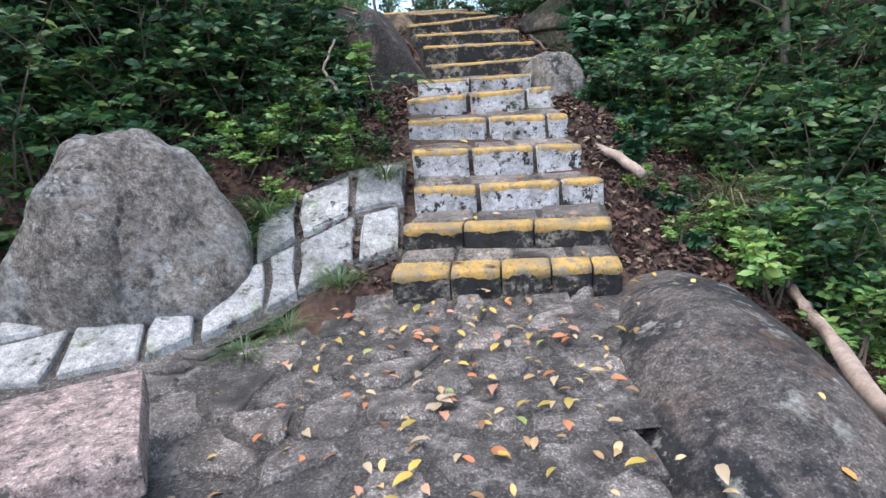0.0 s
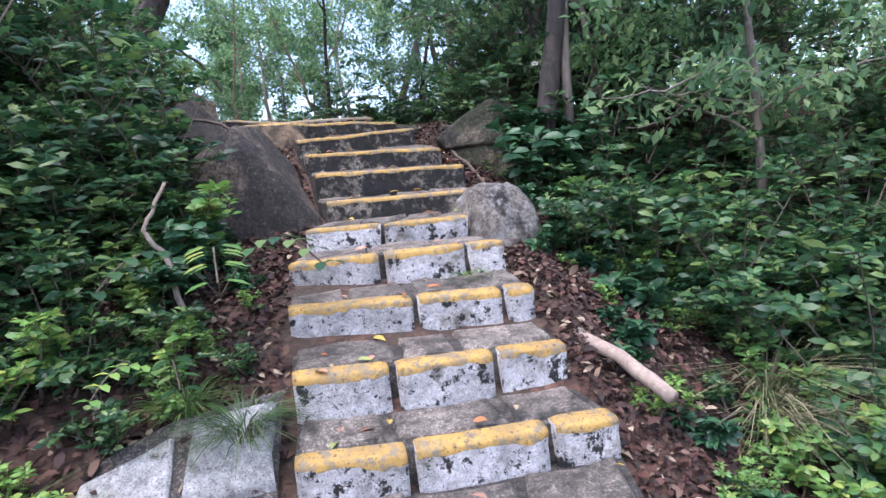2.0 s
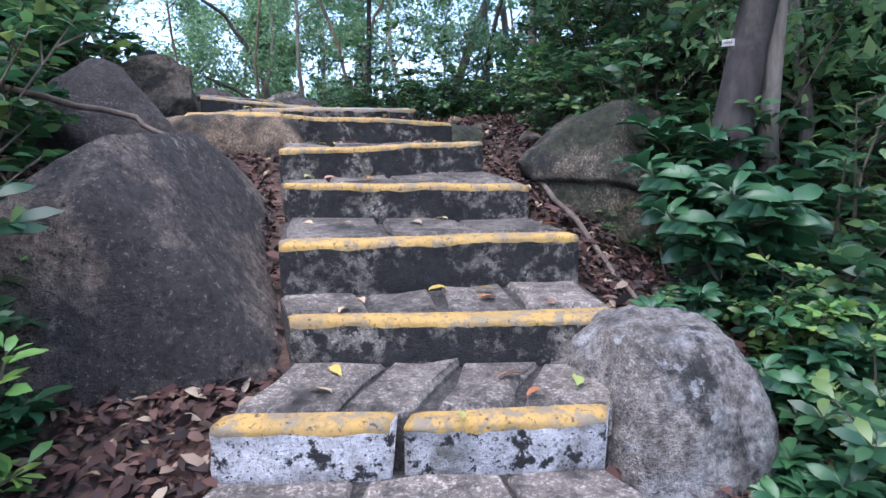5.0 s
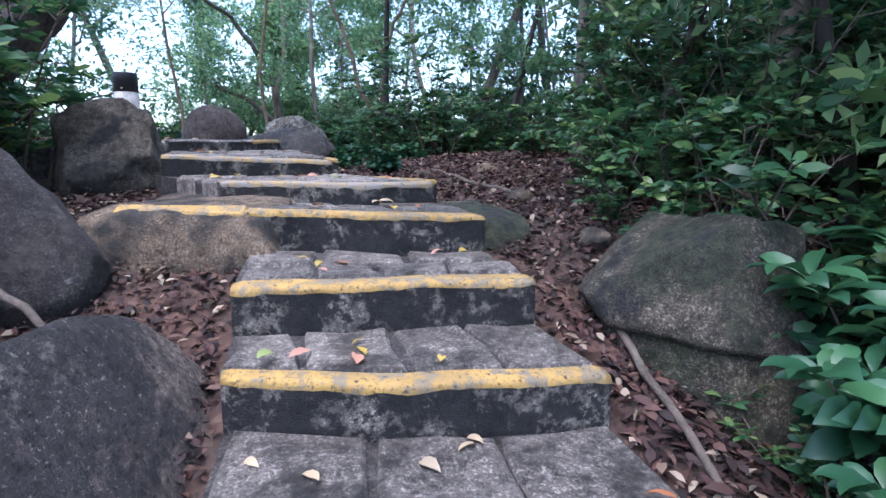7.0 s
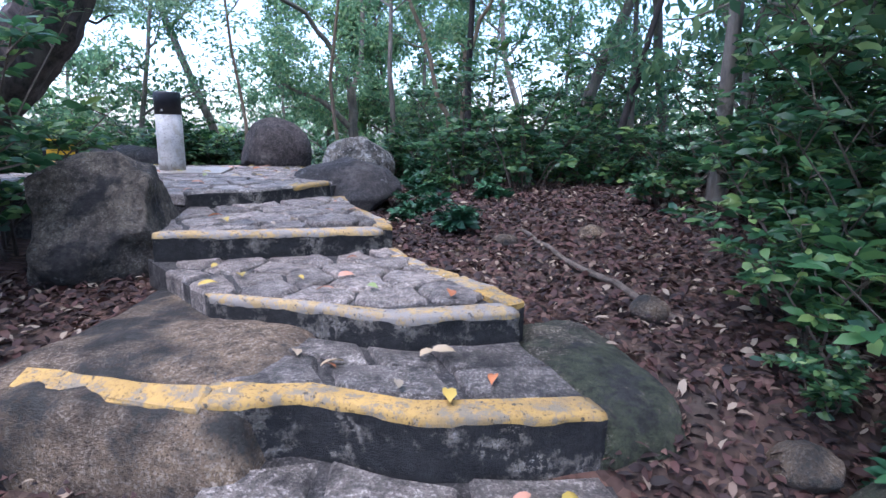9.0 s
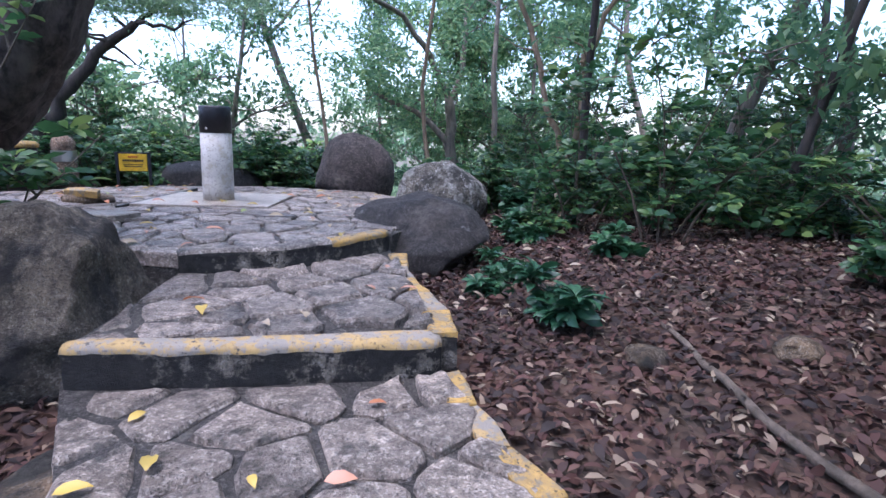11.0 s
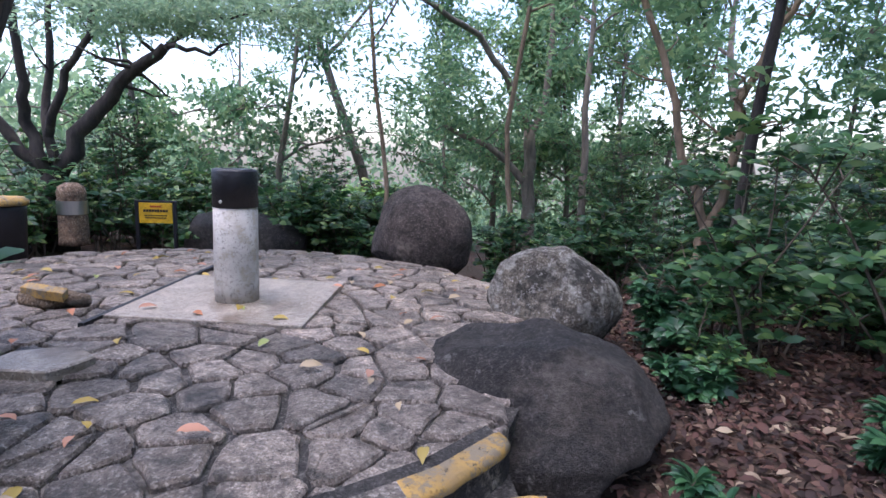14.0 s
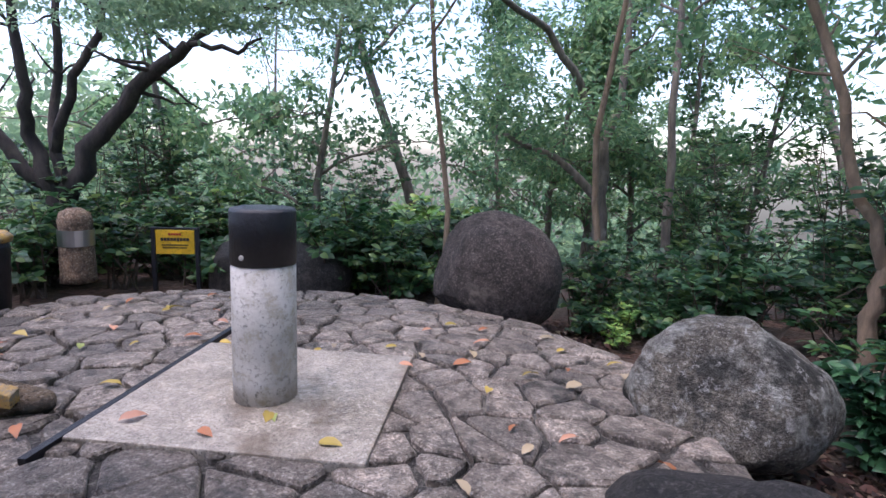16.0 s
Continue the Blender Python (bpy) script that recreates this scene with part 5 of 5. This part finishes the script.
def build_litter():
    r = np.random.default_rng(6)
    rng = random.Random(6)
    pts = []
    sy = [min(s[0][0][1], s[0][-1][1]) for s in STEPS]
    sl, sr = [s[0][0][0] for s in STEPS], [s[0][-1][0] for s in STEPS]
    while len(pts) < 68000:
        x, y = rng.uniform(-2.6, 3.0), rng.uniform(2.2, 15.0)
        c = float(np.interp(y, CY, CX))
        if np.interp(y, sy, sl) - 0.03 < x < np.interp(y, sy, sr) + 0.03 or inside((x, y), TERRACE) or (y < 3.2 and x < 1.0):
            continue
        if x < c and y < 5 and rng.random() < 0.6:
            continue
        pts.append((x, y, ground_z(x, y) + rng.uniform(0.004, 0.045)))
    small = len(pts)
    while len(pts) < small + 9000:
        x, y = rng.uniform(-2.3, 2.4), rng.uniform(3.3, 7.4)
        if np.interp(y, sy, sl) - 0.05 < x < np.interp(y, sy, sr) + 0.05:
            continue
        pts.append((x, y, ground_z(x, y) + rng.uniform(0.01, 0.05)))
    base = np.array(pts)
    g = r.uniform(0, 6.28, len(base))
    way = np.stack([np.cos(g), np.sin(g), r.normal(0, 0.4, len(g))], 1)
    ln = r.uniform(0.03, 0.075, len(g))
    ln[small:] = r.uniform(0.05, 0.1, len(g) - small)
    tagged(new("leaf_litter", leaf_mesh("leaf_litter", base, way, r.normal(0, 0.45, base.shape) + [0, 0, 1], ln, ln * r.uniform(0.28, 0.55, len(g)), litter_mat, True, 0.3)),
           "carpet of dead reddish-brown leaves on the soil", "leaf litter", kind="stuff")


build_litter()


def grass_tuft(x, y, z, blades, length, mat, seed, label, spread=0.08):
    r = np.random.default_rng(seed)
    g = r.uniform(0, 6.28, blades)
    base = np.stack([np.cos(g), np.sin(g), np.zeros(blades)], 1) * r.uniform(0, spread, (blades, 1))
    way = np.stack([np.cos(g), np.sin(g), r.uniform(0.9, 3.4, blades)], 1)
    ln = length * r.uniform(0.5, 1.1, blades)
    ob = new("grass_tuft", leaf_mesh("grass_tuft", base, way, np.tile([0, 0, 1.0], (blades, 1)), ln, np.full(blades, 0.007), mat, True, 0.85))
    ob.location = (x, y, z)
    tagged(ob, label, "grass", kind="stuff")


for n, (x, y, dz, bl, ln) in enumerate(((-1.12, 4.12, 0.08, 150, 0.32), (-1.4, 4.3, 0.06, 110, 0.28), (-2.2, 3.5, 0.1, 160, 0.36), (-2.05, 3.75, 0.1, 140, 0.34), (-1.45, 3.15, 0.1, 120, 0.22), (-1.75, 2.75, 0.06, 80, 0.2), (-1.95, 2.5, 0.04, 80, 0.2), (1.2, 3.15, 0.0, 50, 0.15))):
    grass_tuft(x, y, ground_z(x, y) + dz, bl, ln, grass_mat, n, "dark green sedge tuft hanging over the stones")
for n, (x, y, bl, ln) in enumerate(((2.0, 4.4, 260, 0.62), (1.85, 4.25, 200, 0.55), (2.2, 4.3, 160, 0.5))):
    grass_tuft(x, y, ground_z(x, y), bl, ln, dry_grass_mat, 20 + n, "tall dry grey-green grass tussock on the slope", 0.14)


def build_fern(x, y, z, turn, seed, scale=1.0):
    rng = random.Random(seed)
    fern = thing("fern", "green fern with paired leaflets over dead leaves", "fern", "ferns", at=(x, y, z), turn=turn)
    for k in range(3):
        verts, faces, base, way = [], [], [], []
        g = radians(-50 + 50 * k)
        pts = [(math.sin(g) * s * 0.55, -math.cos(g) * s * 0.55, 0.25 * math.sin(2.6 * s)) for s in np.linspace(0, 1, 9)]
        tube(verts, faces, pts, [0.004] * 9, 4)
        for i in range(2, 9):
            for s in (-1, 1):
                base.append(pts[i])
                way.append((math.cos(g) * s + math.sin(g) * 0.4, math.sin(g) * s - math.cos(g) * 0.4, 0.1))
        n = len(base)
        me = leaf_mesh("frond", np.array(base), np.array(way), np.tile([0, 0, 1.0], (n, 1)), np.full(n, 0.12), np.full(n, 0.05), bright_leaf_mat if k == 1 else shrub_leaf_mat, True)
        me.transform(Matrix.Scale(scale, 4))
        fr = child("frond", me, fern)
        st = mesh_from("stalk", verts, faces, twig_mat)
        st.transform(Matrix.Scale(scale, 4))
        child("stalk", st, fr)


build_fern(-1.3, 4.95, ground_z(-1.3, 4.95) + 0.16, 10, 1, 1.3)
build_fern(-1.5, 4.45, ground_z(-1.5, 4.45) + 0.1, -30, 2, 0.8)
build_fern(0.22, 4.98, 1.22, 0, 3, 0.35)


def build_stick(name, label, pts, r, mat, seed, category="branch"):
    rng = random.Random(seed)
    verts, faces, line = [], [], []
    for a, b in zip(pts, pts[1:]):
        for k in range(5):
            line.append(tuple(p + (q - p) * k / 5 + rng.uniform(-r, r) * 0.7 for p, q in zip(a, b)))
    line.append(pts[-1])
    tube(verts, faces, line, [r * (1.1 - 0.6 * k / len(line)) for k in range(len(line))], 7)
    tagged(new(name, mesh_from(name, verts, faces, mat, smooth=True)), label, category, "roots and sticks")


gz = ground_z
build_stick("root", "thin brown root running down beside the steps", [(0.85, 7.75, gz(0.85, 7.75) + 0.05), (0.86, 7.0, gz(0.86, 7.0) + 0.05), (0.98, 6.4, gz(0.98, 6.4) + 0.05), (1.15, 5.7, gz(1.15, 5.7) + 0.03)], 0.018, twig_mat, 1)
build_stick("root", "reddish root creeping over a dark rock", [(-2.1, 7.0, 2.8), (-1.5, 7.2, 2.66), (-1.2, 7.05, 2.5), (-0.95, 6.85, 2.1)], 0.017, twig_mat, 2)
build_stick("dead_branch", "pale bare twig standing in the shrubs", [(-1.5, 4.95, 1.2), (-1.58, 5.0, 1.6), (-1.68, 4.96, 1.76), (-1.54, 5.04, 2.03)], 0.019, log_mat, 3)
build_stick("root", "weathered root across the leafy slope", [(0.9, 9.2, gz(0.9, 9.2) + 0.02), (0.4, 10.2, gz(0.4, 10.2) + 0.04), (0.2, 10.9, gz(0.2, 10.9) + 0.02)], 0.02, twig_mat, 4)
for n, (x, y, s) in enumerate(((0.15, 10.35, 0.08), (0.75, 10.5, 0.09), (-0.3, 11.0, 0.1), (0.95, 8.2, 0.1), (1.0, 6.0, 0.09), (0.8, 9.3, 0.1))):
    boulder("loose_stone", "small reddish-brown loose stone among dead leaves", (x, y, ground_z(x, y) + s * 0.3), (s * 1.2, s, s * 0.7), n * 50, brown_rock_mat, 60 + n, 0.15, 5, 3, group="loose stones")


# ---------------------------------------------------------------- furniture of the hilltop
def build_pillar():
    x, y = -3.11, 12.1
    z = terrace_z(x, y)
    slab = thing("concrete_slab", "square wet concrete slab set in the paving", "slab", kind="structure", at=(-3.13, 12.15, z), turn=17)
    part("slab_top", box_bm(1.04, 0.98, 0.1, 0.008, (0, 0, -0.036)), concrete_mat, slab)
    part("joint_gap", box_bm(0.028, 1.5, 0.03, 0, (-0.535, 0.12, -0.003)), black_paint_mat, slab, "dark open joint beside the slab")
    pillar = thing("survey_pillar", "round survey pillar, white below and black above, on a concrete slab", "pillar", at=(x, y, z + 0.012), turn=-60)
    r = 0.123
    part("shaft", lathe_bm([(0, 0), (r, 0), (r + 0.001, 0.1), (r, 0.3), (r - 0.001, 0.545), (0, 0.545)], 48), white_paint_mat, pillar, "grimy white painted concrete shaft", True)
    part("cap", lathe_bm([(0, 0.5455), (r + 0.001, 0.5455), (r + 0.001, 0.745), (r - 0.004, 0.757), (r - 0.02, 0.76), (0, 0.76)], 48), black_paint_mat, pillar, "black painted top band", True)
    part("plug", lathe_bm([(0, 0), (0.011, 0), (0.009, 0.006), (0, 0.007)], 10), white_paint_mat, pillar, "small pale plug").matrix_local = pose(0, 0, 0, 0, 0, 62) @ pose(0, -r - 0.001, 0.58, 90, 0, 0)
    for n, (z0, w) in enumerate(((0.4, 0.085), (0.375, 0.07), (0.3, 0.05))):
        verts, faces = [], []
        for k in range(7):
            g = radians(120) + k / 6 * w / r
            for zz in (z0, z0 + 0.014):
                verts.append((math.cos(g) * (r + 0.003), math.sin(g) * (r + 0.003), zz))
        faces = [(2 * k, 2 * k + 2, 2 * k + 3, 2 * k + 1) for k in range(6) if k != 2 + n]
        child("stencil_line", mesh_from("stencil_line", verts, faces, grey_ink_mat), pillar, "faded grey stencilled line")


build_pillar()


def build_sign():
    sign = thing("warning_sign", "yellow warning sign between two black posts", "sign", at=(-5.7, 13.98, ground_z(-5.7, 13.98)), turn=30)
    z0 = 3.45 - sign.location.z
    for s in (-1, 1):
        part("post", box_bm(0.036, 0.04, z0 + 0.3, 0.006, (s * 0.185, 0, (z0 - 0.3) / 2)), black_paint_mat, sign)
    panel = part("panel", box_bm(0.325, 0.018, 0.215, 0.004, (0, -0.01, z0 - 0.13)), sign_yellow_mat, sign, "yellow printed panel")
    part("frame_bar", box_bm(0.4, 0.03, 0.018, 0.004, (0, 0, z0 - 0.01)), black_paint_mat, sign)
    for row, (z, n, w, h, mt) in enumerate(((0.06, 5, 0.022, 0.019, red_ink_mat), (0.105, 9, 0.027, 0.026, ink_mat), (0.155, 14, 0.016, 0.01, ink_mat), (0.18, 12, 0.017, 0.01, ink_mat))):
        for k in range(n):
            part("print_mark", box_bm(w * 0.8, 0.003, h, 0, ((k - (n - 1) / 2) * w, -0.0215, z0 - z)), mt, panel)
    return sign


build_sign()


def build_bin(x, y):
    b = thing("litter_bin", "brown pebbled concrete post bin with steel plate", "litter bin", at=(x, y, terrace_z(x, y) - 0.01))
    h = 0.6
    part("body", lathe_bm([(0, 0), (0.135, 0), (0.13, 0.05), (0.122, h - 0.14), (0.127, h - 0.1), (0.11, h - 0.04), (0.05, h), (0, h)], 28), bin_mat, b, smooth=True)
    me = lathe_bm([(0.1265, h - 0.3), (0.131, h - 0.3), (0.131, h - 0.17), (0.1265, h - 0.17)], 28)
    part("band", me, steel_mat, b, "shiny steel band")


build_bin(-6.09, 13.36)


def build_black_bin(x, y):
    b = thing("dustbin", "black plastic dustbin with yellow rim", "dustbin", at=(x, y, terrace_z(x, y) - 0.01))
    part("body", lathe_bm([(0, 0), (0.13, 0), (0.15, 0.4), (0.15, 0.44), (0, 0.44)], 28), black_paint_mat, b, smooth=True)
    part("lid", lathe_bm([(0, 0.441), (0.165, 0.441), (0.17, 0.47), (0.14, 0.5), (0, 0.505)], 28), yellow_mat, b, "yellow lid rim", True)


build_black_bin(-5.61, 12.44)


def build_bench():
    b = thing("stone_bench", "weathered pink granite slab bench beside the path", "bench", at=(-1.95, 1.37, -0.1), turn=24)
    part("seat", box_bm(1.5, 0.74, 0.16, 0.025, (-0.75, 0.0, 0.32)), bench_mat, b)
    part("block_leg", box_bm(0.3, 0.5, 0.36, 0.015, (-0.3, 0, 0.06)), dark_riser_mat, b)
    part("block_leg", box_bm(0.3, 0.5, 0.36, 0.015, (-1.2, 0, 0.06)), dark_riser_mat, b)


build_bench()


def build_log(a, b, r, seed):
    rng = random.Random(seed)
    verts, faces = [], []
    pts = [tuple(p + (q - p) * k / 8 + rng.uniform(-0.015, 0.015) for p, q in zip(a, b)) for k in range(9)]
    tube(verts, faces, pts, [r * rng.uniform(0.88, 1.1) for _ in pts], 10)
    faces.append(tuple(range(10))[::-1])
    tagged(new("fallen_log", mesh_from("fallen_log", verts, faces, log_mat, smooth=True)), "bleached bare log lying on the leafy slope", "log", "fallen logs")


build_log((0.72, 4.82, 0.98), (0.98, 3.88, 0.7), 0.045, 1)
build_log((2.16, 3.72, -0.31), (1.5, 1.95, -0.4), 0.055, 2)



def fallen_leaves():
    rng = random.Random(55)
    meshes = []
    for i, mt in enumerate(fallen_mats):
        z = np.zeros((1, 3))
        meshes.append(leaf_mesh("fallen_leaf", z, np.array([[1.0, 0, 0.15]]), np.array([[0, 0.2, 1.0]]), np.array([0.085]), np.array([0.042]), mt, 2, 0.2))
    names = ("yellow", "orange", "buff", "pale green", "pinkish")

    def leaf(x, y, z):
        k = rng.choices(range(5), (4, 3, 5, 1, 3))[0]
        ob = new("fallen_leaf", meshes[k])
        ob.matrix_world = pose(x, y, z + 0.012, rng.uniform(-12, 12), rng.uniform(-12, 4), rng.uniform(0, 360)) @ Matrix.Scale(rng.uniform(0.6, 1.2), 4)
        tagged(ob, f"fallen {names[k]} leaf lying on stone", "leaf", "fallen leaves on the paving")

    for _ in range(120):
        x, y = rng.gauss(-0.75, 0.55), rng.uniform(0.3, 3.0)
        if -2.2 < x < 0.3:
            leaf(x, y, float(np.interp(y, PY, PZ)) + 0.05)
    for k in range(14):
        line, z = STEPS[k][:2]
        nxt, nz = STEPS[k + 1][:2]
        for _ in range(6 if k < 11 else 9):
            u, v = rng.uniform(0.05, 0.95), rng.uniform(0.05, 0.85)
            a, b = lerp_line(line, u), lerp_line(nxt, u)
            leaf(a[0] + (b[0] - a[0]) * v, a[1] + (b[1] - a[1]) * v, z + (min(z + 0.09, nz - STEPS[k + 1][2]) - z) * v)
    for _ in range(95):
        x, y = rng.uniform(-5, -1.4), rng.uniform(10.3, 13.6)
        if inside((x, y), TERRACE):
            leaf(x, y, terrace_z(x, y))


fallen_leaves()


def scattered_leaves():
    """Small withered leaves blown over the slope paving and the outcrop."""
    r = np.random.default_rng(19)
    n = 230
    x, y = r.normal(-0.55, 0.75, n), r.uniform(0.2, 3.0, n)
    keep = (x > -2.0) & (x < 1.0)
    x, y = x[keep], y[keep]
    dome = np.clip(1 - ((x - 0.66) / 0.78) ** 2 - ((y - 2.25) / 2.1) ** 2, 0, 1) ** 0.5 * 0.99 - 0.8
    base = np.stack([x, y, np.maximum(np.interp(y, PY, PZ) + 0.05, dome + 0.02)], 1)
    g = r.uniform(0, 6.28, len(x))
    way = np.stack([np.cos(g), np.sin(g), r.normal(0, 0.15, len(g))], 1)
    ln = r.uniform(0.035, 0.075, len(g))
    tagged(new("scattered_leaves", leaf_mesh("scattered_leaves", base, way, r.normal(0, 0.2, base.shape) + [0, 0, 1], ln, ln * 0.5, scattered_mat, 2, 0.25)), "small withered buff and brown leaves strewn on stone", "leaf litter", kind="stuff")


scattered_leaves()


def build_tag():
    tag = thing("tree_tag", "small white numbered tag on a dark tree trunk", "tag", at=(1.6, 6.82, 3.02), turn=-35)
    part("plate", box_bm(0.06, 0.006, 0.036, 0.002), white_paint_mat, tag)
    for k in range(4):
        part("print_mark", box_bm(0.006, 0.002, 0.01, 0, (-0.015 + 0.01 * k, -0.0045, 0)), ink_mat, tag)


build_tag()


def build_edge_stones():
    rng = random.Random(12)
    x, y = -3.95, 11.62
    z = terrace_z(x, y)
    rock = boulder("edge_stone", "brown kerb rock with a yellow paint streak on the terrace", (x, y, z + 0.02), (0.2, 0.1, 0.085), 15, brown_rock_mat, 71, 0.12, 5, 4, group="edge stones")
    poly = [(-0.14, -0.085, 0.075), (0.02, -0.1, 0.08), (0.16, -0.07, 0.07), (0.15, -0.03, 0.088), (0.0, -0.05, 0.098), (-0.14, -0.04, 0.09)]
    child("paint_streak", stone_mesh("paint_streak", poly, 0.05, 0.006, [yellow_mat], rng), rock, "yellow paint streak")
    slab = thing("loose_slab", "grey broken cement slab lying on the paving", "slab", at=(-3.12, 10.97, terrace_z(-3.12, 10.97)), turn=25)
    poly = [(-0.2, -0.12, 0.035), (0.1, -0.14, 0.04), (0.2, 0.02, 0.04), (0.08, 0.13, 0.035), (-0.17, 0.1, 0.03)]
    child("slab_piece", stone_mesh("slab_piece", wavy(poly, 0.012, rng), 0.05, 0.008, [concrete_mat], rng), slab)


build_edge_stones()
